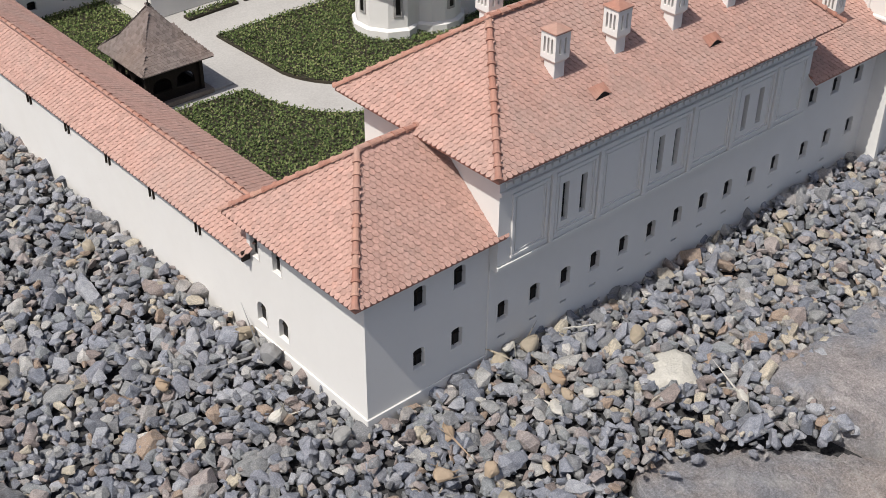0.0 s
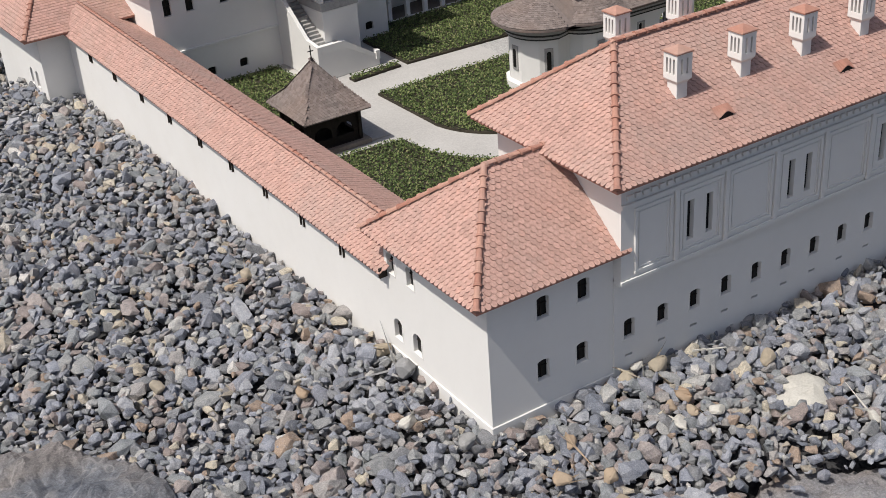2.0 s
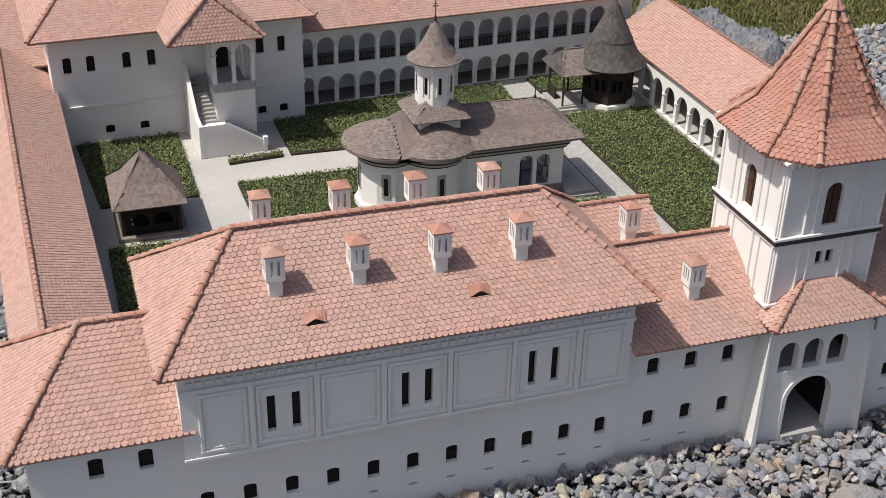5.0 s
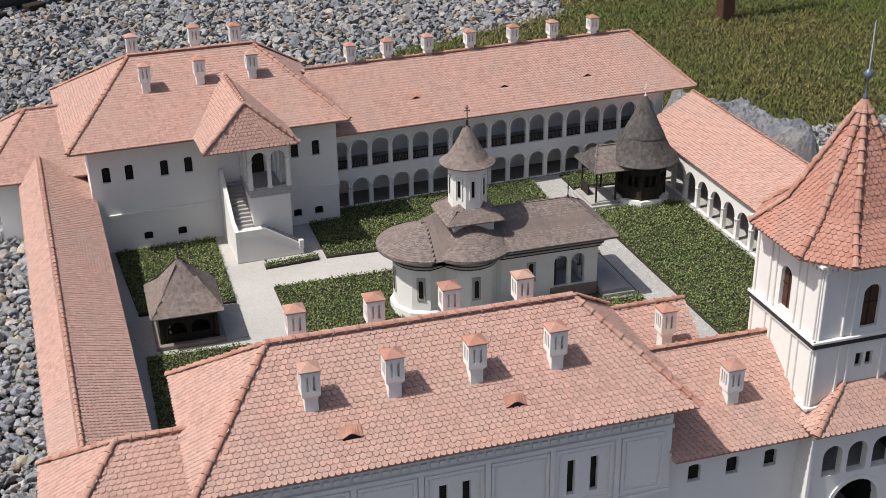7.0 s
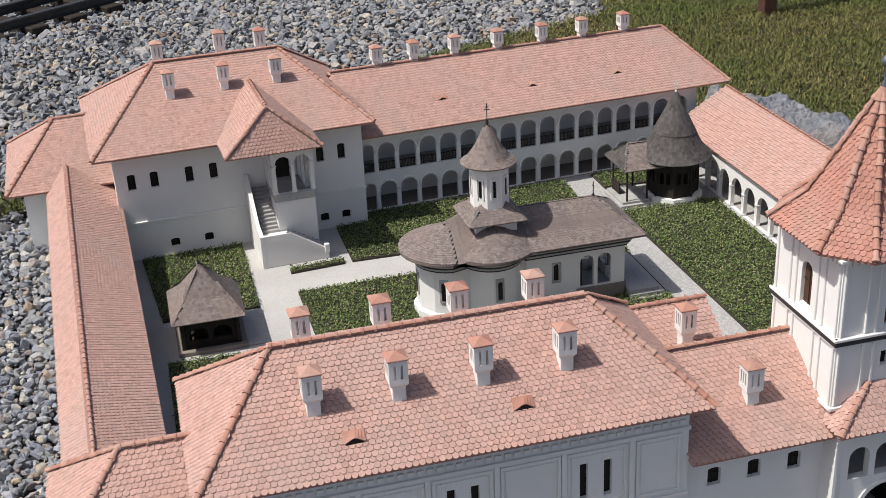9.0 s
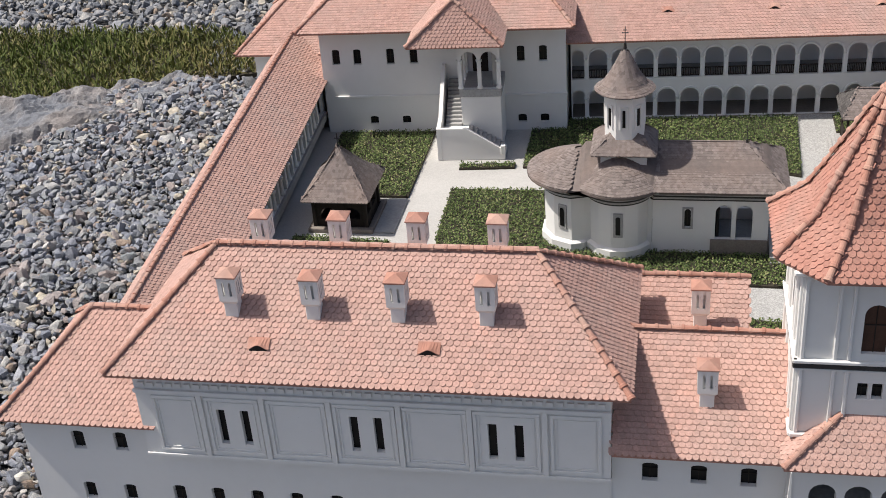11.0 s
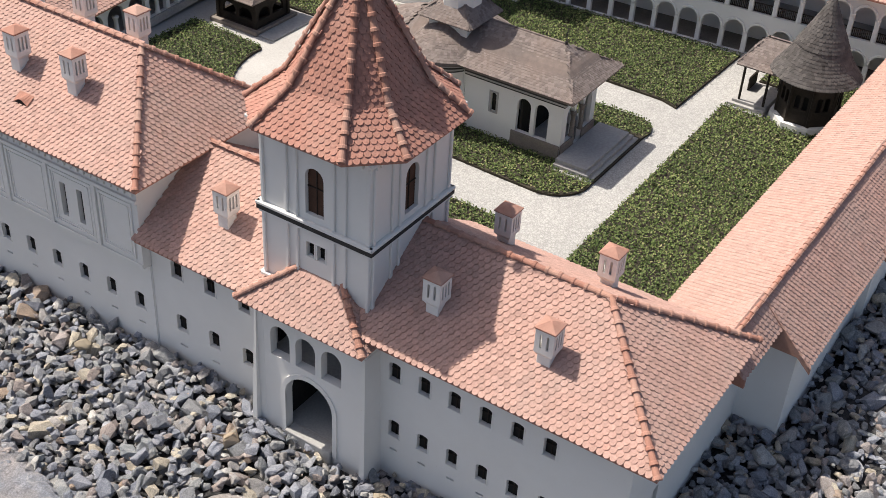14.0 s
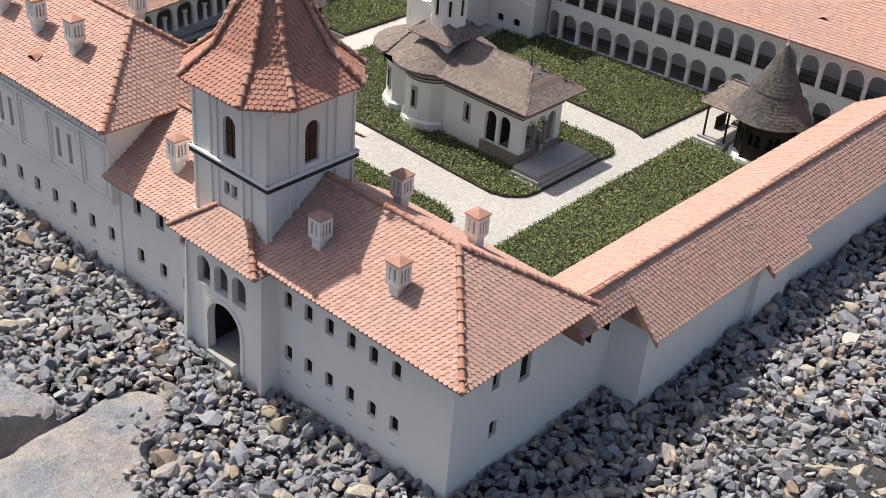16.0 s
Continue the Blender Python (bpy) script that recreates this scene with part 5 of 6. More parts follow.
# apse windows
for cx, cy, r, ang in ((-0.020, -0.060, 0.0974, -90), (-0.150, 0.0, 0.1134, 180), (-0.150, 0.0, 0.1134, 244), (-0.020, 0.060, 0.0974, 90)):
    a = radians(ang)
    m = Matrix.Translation((cx + r * math.cos(a), cy + r * math.sin(a), 0)) @ Matrix.Rotation(a + math.pi / 2, 4, "Z")
    bm = bmesh.new()
    add_box(bm, -0.015, 0.015, -0.004, 0.006, 0.082, 0.168, 0.001)
    bm.transform(m)
    w = part("window_surround", bm, GREYSTONE, church, "carved grey stone window surround")
    bm = bmesh.new()
    add_box(bm, -0.0075, 0.0075, -0.0055, -0.003, 0.092, 0.150)
    top = arch_top(-0.0075, 0.0075, 0.1575, 0.0075, 8)
    f = [bm.verts.new((x, -0.0055, z)) for x, z in top]
    bm.faces.new(f)
    bm.transform(m)
    part("pane", bm, GLASS, w)
# roof: a broad lobed skirt rising to the ridge
bm = bmesh.new()
ea = outline(0.055)
top = []
for x, y in ea:
    if x > 0.30:
        top.append((0.372, 0.0, 0.345))
    else:
        xx = min(0.33, x)
        top.append((max(-0.17, min(xx, 0.372)), 0.0, 0.345 if x > -0.13 else 0.320))
n = len(ea)
lo = [bm.verts.new((*p, 0.243)) for p in ea]
lo2 = [bm.verts.new((*p, 0.250)) for p in ea]
mids = [bm.verts.new((p[0] * 0.5 + t[0] * 0.5, p[1] * 0.5, 0.250 + (t[2] - 0.250) * 0.56)) for p, t in zip(ea, top)]
hi = [bm.verts.new(t) for t in top]
bm.faces.new(lo[::-1])
for i in range(n):
    j = (i + 1) % n
    bm.faces.new((lo[i], lo[j], lo2[j], lo2[i]))
    bm.faces.new((lo2[i], lo2[j], mids[j], mids[i]))
    bm.faces.new((mids[i], mids[j], hi[j], hi[i]))
bmesh.ops.remove_doubles(bm, verts=bm.verts, dist=0.0005)
croof = part("roof", bm, SHINGLE, church, "weathered brown wooden shingle roof")
shingled(croof, [(0.06, -0.167, 0.2515), (0.500, -0.167, 0.2515), (0.372, 0.0, 0.347), (0.06, 0.0, 0.347)])
shingled(croof, [(0.500, 0.167, 0.2515), (0.06, 0.167, 0.2515), (0.06, 0.0, 0.347), (0.372, 0.0, 0.347)])
shingled(croof, [(0.500, -0.167, 0.2515), (0.500, 0.167, 0.2515), (0.372, 0.0, 0.347), (0.372, 0.0, 0.347)])


def shingle_cone(roof, cx, cy, prof, a0=0.0, a1=math.tau, w=0.0105, row=0.0098, mat=None):
    """Shingles in rings on a surface of revolution given by (radius, height) from eave to top."""
    out_v, out_f, base = [], [], 0
    dist = 0.0
    for (r0, z0), (r1, z1) in zip(prof, prof[1:]):
        sl = math.hypot(r1 - r0, z1 - z0)
        rows = max(1, round(sl / row))
        for k in range(rows):
            f = k / rows
            r, z = r0 + (r1 - r0) * f, z0 + (z1 - z0) * f
            cnt = max(5, int(r * (a1 - a0) / w))
            for i in range(cnt):
                t = a0 + (a1 - a0) * (i + 0.5 * (k % 2)) / cnt
                tilt = np.array([(r1 - r0) / sl * math.cos(t), (r1 - r0) / sl * math.sin(t), (z1 - z0) / sl])
                u = np.array([-math.sin(t), math.cos(t), 0.0])
                nn = np.cross(u, tilt)
                p = np.array([cx + r * math.cos(t), cy + r * math.sin(t), z])
                s = min(1.0, r * (a1 - a0) / cnt / w * 1.02)
                out_v.append(p + SH_V[:, :1] * s * u + SH_V[:, 1:2] * tilt + (SH_V[:, 2:] + rng.normal(0, 0.0003)) * nn)
                out_f.append(SH_F + base)
                base += len(SH_V)
    ob = big_mesh("shingles", np.concatenate(out_v), np.concatenate(out_f), mat or SHINGLE)
    ob.parent = roof
    return tagged(ob, kind="stuff")


shingle_cone(croof, -0.150, 0.0, [(0.172, 0.2515), (0.085, 0.292), (0.02, 0.318)], radians(95), radians(265))
shingle_cone(croof, -0.020, -0.060, [(0.154, 0.2515), (0.08, 0.302), (0.03, 0.33)], radians(205), radians(335))
shingle_cone(croof, -0.020, 0.060, [(0.154, 0.2515), (0.08, 0.302), (0.03, 0.33)], radians(25), radians(155))
for cx, cy, z0, z1, z2, ra, rb in ((-0.020, -0.060, 0.249, 0.300, 0.332, 0.150, 0.078), (-0.020, 0.060, 0.2492, 0.3002, 0.3322, 0.150, 0.078), (-0.150, 0.0, 0.2494, 0.2904, 0.318, 0.168, 0.083)):
    lathe("roof_lobe", cx, cy, [(ra, z0), (rb, z1), (0.01, z2)], 24, SHINGLE, church, False)
DX, DY = -0.006, -0.018
box("drum_base", DX - 0.072, DX + 0.072, DY - 0.072, DY + 0.072, 0.27, 0.352, PLASTER, church, 0.001)
q0 = [(DX - 0.100, DY - 0.100, 0.350), (DX + 0.100, DY - 0.100, 0.350), (DX + 0.100, DY + 0.100, 0.350), (DX - 0.100, DY + 0.100, 0.350)]
q1 = [(DX - 0.045, DY - 0.045, 0.398), (DX + 0.045, DY - 0.045, 0.398), (DX + 0.045, DY + 0.045, 0.398), (DX - 0.045, DY + 0.045, 0.398)]
qr = roof_body(church, [[q0[i], q0[(i + 1) % 4], q1[(i + 1) % 4], q1[i]] for i in range(4)], SHINGLE, 0.005, "skirt_roof", "brown shingle skirt roof below the drum")
for i in range(4):
    shingled(qr, [q0[i], q0[(i + 1) % 4], q1[(i + 1) % 4], q1[i]])
oct_a = math.pi / 8
prism("drum", DX, DY, 0.375, 0.530, 0.066, 0.066, 8, PLASTER, church, oct_a)
for i in range(8):
    a = oct_a + math.pi / 8 + i * math.pi / 4
    m = Matrix.Translation((DX + 0.061 * math.cos(a), DY + 0.061 * math.sin(a), 0)) @ Matrix.Rotation(a + math.pi / 2, 4, "Z")
    bm = bmesh.new()
    for sx in (-1, 1):
        add_box(bm, sx * 0.011 - 0.0025, sx * 0.011 + 0.0025, -0.0035, 0.002, 0.420, 0.492, 0.0006)
    add_box(bm, -0.0135, 0.0135, -0.0035, 0.002, 0.4925, 0.4975, 0.0006)
    bm.transform(m)
    s = part("drum_window_surround", bm, TRIM, church)
    bm = bmesh.new()
    add_box(bm, -0.0045, 0.0045, -0.0022, 0.0005, 0.428, 0.485)
    bm.transform(m)
    part("pane", bm, GLASS, s)
prism("drum_cornice", DX, DY, 0.5305, 0.540, 0.070, 0.076, 8, TRIM, church, oct_a)
dome_prof = [(0.094, 0.536), (0.070, 0.553), (0.047, 0.585), (0.028, 0.620), (0.012, 0.652), (0.004, 0.668)]
dome = lathe("dome_roof", DX, DY, [(0.002, 0.534), *[(r - 0.002, z - 0.002) for r, z in dome_prof]], 24, SHINGLE, church, False, "bell-shaped shingle spire")
shingle_cone(dome, DX, DY, dome_prof[:-1])
bm = bmesh.new()
add_prism(bm, DX, DY, 0.664, 0.682, 0.0055, 0.004, 8)
add_box(bm, DX - 0.0013, DX + 0.0013, DY - 0.0013, DY + 0.0013, 0.68, 0.735)
add_box(bm, DX - 0.010, DX + 0.010, DY - 0.001, DY + 0.001, 0.713, 0.716)
add_box(bm, DX - 0.006, DX + 0.006, DY - 0.001, DY + 0.001, 0.722, 0.7245)
part("iron_cross", bm, IRON, church, "dark iron cross on the spire")
bm = bmesh.new()
add_prism(bm, 0.372, 0, 0.345, 0.356, 0.006, 0.004, 8)
add_box(bm, 0.3707, 0.3733, -0.0013, 0.0013, 0.354, 0.400)
add_box(bm, 0.371, 0.373, -0.009, 0.009, 0.382, 0.385)
part("iron_cross", bm, IRON, church, "dark iron cross on the porch ridge")

# ---------------------------------------------------------------- round wooden chapel
chapel = thing("wooden_chapel", "dark wooden polygonal chapel with a conical grey shingle roof", "chapel", 2.368, 2.105, 0.048)
prism("plinth", 0, 0, 0.0, 0.030, 0.122, 0.120, 8, TRIM, chapel, oct_a, label="white stone plinth")
for i in range(8):
    a0, a1 = oct_a + i * math.pi / 4, oct_a + (i + 1) * math.pi / 4
    p0, p1 = (0.100 * math.cos(a0), 0.100 * math.sin(a0)), (0.100 * math.cos(a1), 0.100 * math.sin(a1))
    l = math.hypot(p1[0] - p0[0], p1[1] - p0[1])
    ang = math.degrees(math.atan2(p1[1] - p0[1], p1[0] - p0[0]))
    wall("timber_side", chapel, *p0, ang, l, 0.0302, 0.200, 0.008, [(l * 0.2, l * 0.44, 0.085, 0.135, 0.006), (l * 0.56, l * 0.8, 0.085, 0.135, 0.006)], DARKWOOD)
    prism("post", *p0, 0.0302, 0.200, 0.006, 0.006, 6, DARKWOOD, chapel)
# added near-black core that paints shade behind the chapel openings
prism("inner_core", 0, 0, 0.0302, 0.198, 0.07, 0.07, 8, ROOMSHADE, chapel)
cone = [(0.150, 0.188), (0.112, 0.235), (0.082, 0.290)]
cone2 = [(0.086, 0.288), (0.045, 0.370), (0.006, 0.450)]
cr = lathe("roof", 0, 0, [(0.002, 0.186), *[(r - 0.003, z - 0.002) for r, z in cone + cone2]], 28, SHINGLE_G, chapel, False, "grey scalloped shingle cone roof in two tiers")
shingle_cone(cr, 0, 0, cone, mat=SHINGLE_G, w=0.0105, row=0.0125)
shingle_cone(cr, 0, 0, cone2, mat=SHINGLE_G, w=0.0105, row=0.0125)
bm = bmesh.new()
add_prism(bm, 0, 0, 0.446, 0.458, 0.006, 0.004, 8)
add_box(bm, -0.0013, 0.0013, -0.0013, 0.0013, 0.456, 0.500)
add_box(bm, -0.009, 0.009, -0.001, 0.001, 0.482, 0.485)
part("cross", bm, TRIM, chapel, "pale metal cross")
# open porch on posts, with steps
for i, z1 in enumerate((0.010, 0.020, 0.030)):
    box("step", -0.268 + 0.012 * i, -0.122, -0.085 + 0.014 * i, 0.115, z1 - 0.0098, z1, GREYSTONE, chapel, 0.001)
for x, y in ((-0.222, -0.048), (-0.222, 0.10), (-0.135, -0.048), (-0.135, 0.10)):
    prism("porch_post", x, y, 0.0302, 0.178, 0.0045, 0.0045, 6, DARKWOOD, chapel)
box("porch_panel", -0.224, -0.219, 0.03, 0.095, 0.031, 0.08, DARKWOOD, chapel, 0)
f0 = [(-0.245, -0.080, 0.172), (-0.075, -0.080, 0.172), (-0.075, 0.030, 0.245), (-0.19, 0.030, 0.245)]
f1 = [(-0.075, 0.140, 0.172), (-0.245, 0.140, 0.172), (-0.19, 0.030, 0.245), (-0.075, 0.030, 0.245)]
f2 = [(-0.245, 0.140, 0.172), (-0.245, -0.080, 0.172), (-0.19, 0.030, 0.245)]
fr = roof_body(chapel, [f0, f1, f2], SHINGLE, 0.005, "porch_roof", "brown shingle porch roof")
shingled(fr, f0)
shingled(fr, f1)
shingled(fr, [f2[0], f2[1], f2[2], f2[2]], SHINGLE_G)

# ---------------------------------------------------------------- slabs and boulders
SLAB_A = [(-0.78, 0.05), (-0.58, -0.06), (-0.40, -0.185), (-0.20, -0.36), (0.08, -0.440), (0.290, -0.462), (0.25, -0.56), (0.12, -0.72), (-0.35, -1.05), (-1.1, -0.55)]
SLAB_B = [(0.318, -0.465), (0.36, -0.43), (0.45, -0.415), (0.56, -0.50), (0.70, -0.60), (0.79, -0.72), (0.83, -0.98), (0.50, -1.02), (0.155, -0.755), (0.287, -0.557)]
SLAB_E = [(0.765, -0.455), (1.10, -0.44), (1.42, -0.46), (1.62, -0.51), (1.83, -0.495), (1.775, -0.618), (1.755, -0.735), (1.70, -0.90), (1.02, -0.95), (0.86, -0.93), (0.82, -0.70)]
CRACK = [(0.28, -0.455), (0.335, -0.455), (0.32, -0.56), (0.20, -0.80), (0.08, -0.76), (0.25, -0.55)]
SLAB_C = [(1.868, -0.49), (1.845, -0.40), (1.876, -0.287), (1.95, -0.25), (2.02, -0.28), (2.08, -0.40), (2.30, -0.55), (2.50, -0.90), (1.90, -1.10), (1.875, -0.75), (1.864, -0.58)]
CLEFT = [(1.84, -0.50), (1.87, -0.50), (1.875, -0.80), (1.75, -0.80), (1.77, -0.62)]
ROCK_D = [(-0.80, 0.55), (-0.66, 0.38), (-0.63, 0.15), (-0.80, 0.07), (-1.15, 0.0), (-1.3, 0.35), (-1.05, 0.6)]


def slab(name, pts, top, label, seed, rough=0.012, fall=3.5, tilt=(0.0, 0.0), res=0.014, mat=None, skirt=0.09):
    """A rock as a heavy block: an uneven top inside its outline and steep broken sides."""
    xs, ys = [p[0] for p in pts], [p[1] for p in pts]
    x0, x1, y0, y1 = min(xs) - skirt, max(xs) + skirt, min(ys) - skirt, max(ys) + skirt
    nx, ny = int((x1 - x0) / res), int((y1 - y0) / res)
    gx, gy = np.meshgrid(np.linspace(x0, x1, nx), np.linspace(y0, y1, ny))
    wob = np.array([[noise.noise(Vector((x * 9, y * 9, seed))) * 0.018 + noise.noise(Vector((x * 30, y * 30, seed))) * 0.007 for x, y in zip(r, s)] for r, s in zip(gx, gy)])
    d = np.full(gx.shape, 9.0)
    for (ax, ay), (bx, by) in zip(pts, pts[1:] + pts[:1]):
        l2 = (bx - ax) ** 2 + (by - ay) ** 2
        t = np.clip(((gx - ax) * (bx - ax) + (gy - ay) * (by - ay)) / l2, 0, 1)
        d = np.minimum(d, np.hypot(gx - ax - t * (bx - ax), gy - ay - t * (by - ay)))
    d = np.where(inside(pts, gx, gy), -d, d) + wob
    cx, cy = sum(xs) / len(xs), sum(ys) / len(ys)
    fine = np.array([[noise.noise(Vector((x * 4, y * 4, seed + 5))) + 0.4 * noise.noise(Vector((x * 17, y * 17, seed))) + 0.18 * noise.noise(Vector((x * 55, y * 55, seed))) for x, y in zip(r, s)] for r, s in zip(gx, gy)])
    ledge = np.array([[noise.noise(Vector((x * 5 + 0.6 * y, y * 8, seed + 9))) + 0.35 * noise.noise(Vector((x * 21, y * 26, seed + 2))) for x, y in zip(r, s)] for r, s in zip(gx, gy)])
    fine = fine + 0.45 * np.floor(ledge * 4.0) / 2.0
    broken = np.array([[noise.noise(Vector((x * 16, y * 16, seed + 3))) + 0.6 * noise.noise(Vector((x * 45, y * 45, seed + 4))) for x, y in zip(r, s)] for r, s in zip(gx, gy)])
    fine = fine + np.clip(d * 12.0, 0, 1) * broken * 0.012 / rough
    z = top + rough * fine + (gx - cx) * tilt[0] + (gy - cy) * tilt[1] - np.clip(d + 0.02, 0, 0.02) * 0.4 - np.clip(d, 0, None) * fall
    z = np.maximum(z, -0.42)
    verts = np.stack([gx, gy, z], -1).reshape(-1, 3)
    i = (np.arange(ny - 1)[:, None] * nx + np.arange(nx - 1)[None]).ravel()
    ob = big_mesh(name, verts, np.stack([i, i + 1, i + nx + 1, i + nx], -1), mat or ROCK)
    return tagged(ob, label, "rock")


slab("rock_slab", SLAB_A, -0.034, "flat brown-grey rock slab bordering the gravel", 3, 0.009, 14.0, mat=ROCK_WARM, res=0.011)
slab("rock_slab", SLAB_B, -0.050, "flat grey rock slab beside a deep crack", 8, 0.009, 14.0, mat=ROCK_WARM, res=0.011)
slab("rock_slab", SLAB_E, 0.016, "large flat blue-grey rock slab with steep broken edges", 5, 0.010, 4.0, (0.005, -0.02), mat=ROCK_BLUE, res=0.011)
slab("rock_slab", SLAB_C, -0.008, "pale grey rock slab beside a deep cleft", 13, 0.009, 4.0, mat=ROCK_PALE)
slab("boulder", ROCK_D, 0.030, "rugged blue-grey boulder at the gravel edge", 21, 0.03, 2.5)
slab("boulder", [(3.05, 3.15), (3.25, 2.95), (3.42, 2.5), (3.30, 2.28), (3.12, 2.34), (3.0, 2.8)], 0.14, "big grey boulder behind the east cloister", 31, 0.05, 2.0)
slab("boulder", [(3.0, 2.3), (3.2, 2.15), (3.3, 1.9), (3.05, 1.95)], 0.05, "low grey boulder behind the east cloister", 33, 0.04, 1.5)
slab("boulder", [(-1.75, 1.75), (-1.1, 2.30), (-0.62, 2.56), (-0.50, 2.82), (-0.75, 2.90), (-1.35, 2.62), (-2.0, 2.1)], 0.05, "long pale rock edging the gravel by the grass", 37, 0.04, 1.6)

# ---------------------------------------------------------------- gravel
def stone_shapes(n, seed):
    g = np.random.default_rng(seed)
    out = []
    for _ in range(n):
        bm = bmesh.new()
        k = g.integers(14, 20)
        p = g.normal(0, 1, (k, 3))
        p /= np.linalg.norm(p, axis=1, keepdims=True) ** 0.55 * np.abs(p).max(1, keepdims=True) ** 0.45
        p *= np.array([1.10, g.uniform(0.6, 0.95), g.uniform(0.45, 0.78)]) * g.uniform(0.86, 1.06, (k, 1))
        for q in p:
            bm.verts.new(q)
        r = bmesh.ops.convex_hull(bm, input=bm.verts)
        bmesh.ops.delete(bm, geom=[e for e in r["geom_interior"] if isinstance(e, bmesh.types.BMVert)], context="VERTS")
        bmesh.ops.triangulate(bm, faces=bm.faces)
        bm.verts.index_update()
        out.append((np.array([v.co[:] for v in bm.verts]), np.array([[v.index for v in f.verts] for f in bm.faces])))
        bm.free()
    return out


SHAPES = stone_shapes(90, 5)


def stones(name, x, y, z, size, mat, label, seed):
    """Broken stones at the given places, in one mesh."""
    g = np.random.default_rng(seed)
    kind = g.integers(0, len(SHAPES), len(x))
    vs, fs, base = [], [], 0
    for k, (sv, sf) in enumerate(SHAPES):
        m = kind == k
        n = int(m.sum())
        if not n:
            continue
        a, b, c = g.uniform(0, math.tau, n), g.normal(0, 0.45, n), g.normal(0, 0.45, n)
        s = size[m][:, None] * g.uniform(0.8, 1.2, (n, 3))
        p = sv[None] * s[:, None]
        for i, j, t in ((1, 2, b), (0, 2, c), (0, 1, a)):
            ct, st = np.cos(t)[:, None], np.sin(t)[:, None]
            pi, pj = p[..., i].copy(), p[..., j].copy()
            p[..., i], p[..., j] = pi * ct - pj * st, pi * st + pj * ct
        p += np.stack([x[m], y[m], z[m]], -1)[:, None]
        vs.append(p.reshape(-1, 3))
        fs.append((sf[None] + (base + np.arange(n) * len(sv))[:, None, None]).reshape(-1, 3))
        base += n * len(sv)
    ob = big_mesh(name, np.concatenate(vs), np.concatenate(fs), mat)
    return tagged(ob, label, "gravel", kind="stuff")


FOOT = [(-0.005, -0.005), (1.79, -0.005), (1.79, -0.058), (2.12, -0.058), (2.12, -0.005), (2.728, -0.005), (2.728, 0.66), (2.842, 0.67), (2.865, 1.45), (2.885, 2.5), (2.7, 3.05), (-0.2, 3.1), (-0.2, 2.5), (-0.09, 2.49), (-0.005, 0.42)]


def scatter(x0, x1, y0, y1, gap, seed, keep):
    """Places on a shaken grid, for which keep() holds."""
    g = np.random.default_rng(seed)
    gx, gy = np.meshgrid(np.arange(x0, x1, gap), np.arange(y0, y1, gap * 0.87))
    gx = gx + (np.arange(gx.shape[0])[:, None] % 2) * gap / 2
    x = (gx + g.uniform(-0.45, 0.45, gx.shape) * gap).ravel()
    y = (gy + g.uniform(-0.45, 0.45, gy.shape) * gap).ravel()
    ok = keep(x, y)
    return x[ok], y[ok], g


def bed_height(x, y):
    z = np.where((x > 2.72) & (y > 0.6), 0.045 * np.clip((y - 0.75) / 0.4, 0, 1), 0.0)
    z = z + np.where(x < 0.02, 0.085 * np.clip((y - 0.45) / 1.9, 0, 1.1) * np.clip((x + 1.3) / 0.8, 0, 1), 0.0)
    return z - 0.014 + 0.008 * np.sin(x * 5.1 + 1.3 * np.sin(y * 4.3))


CREAM = [(0.560, -0.292), (0.585, -0.268), (0.610, -0.262), (0.622, -0.238), (0.655, -0.232), (0.700, -0.250), (0.705, -0.290), (0.672, -0.318), (0.640, -0.352), (0.600, -0.345), (0.588, -0.318), (0.562, -0.315)]


def near_keep(x, y):
    ok = ~inside(FOOT, x, y) & ~inside(ROCK_D, x, y)
    # the gravel laps a hand's width over the edge of the slabs
    for s in (SLAB_A, SLAB_B, SLAB_E):
        ok &= ~(inside(s, x, y) & inside(s, x + 0.01, y + 0.028))
    for s in (SLAB_C, CRACK, CLEFT):
        ok &= ~inside(s, x, y)
    return ok & (y > -0.66) & ~inside(CREAM, x, y)


for nm, (x0, x1, y0, y1), sd, lab in (("gravel_west", (-1.7, 0.02, -0.45, 2.75), 1, "blue-grey crushed stone beside the west wall"),
                                      ("gravel_south", (0.02, 2.74, -0.66, 0.02), 2, "blue-grey and tan crushed stone before the facade"),
                                      ("gravel_east", (2.74, 4.6, -0.9, 2.7), 3, "grey crushed stone beside the east cloister")):
    x, y, g = scatter(x0, x1, y0, y1, 0.0285, sd, near_keep)
    z = bed_height(x, y) - 0.010 + g.uniform(-0.006, 0.006, len(x))
    xa, ya, g2 = scatter(x0, x1, y0, y1, 0.034, sd + 40, near_keep)
    za = bed_height(xa, ya) + 0.002 + g2.uniform(-0.004, 0.008, len(xa))
    xb, yb, g3 = scatter(x0, x1, y0, y1, 0.042, sd + 80, near_keep)
    zb = bed_height(xb, yb) + 0.004 + g3.uniform(-0.004, 0.008, len(xb))
    sz = np.concatenate([g.lognormal(-4.21, 0.28, len(x)), g2.lognormal(-4.26, 0.42, len(xa)), g3.lognormal(-4.60, 0.38, len(xb))])
    stones("gravel", np.concatenate([x, xa, xb]), np.concatenate([y, ya, yb]), np.concatenate([z, za, zb]), np.clip(sz, 0.008, 0.033), STONES, lab, sd)

# stones that have rolled on to the slabs
g = np.random.default_rng(77)
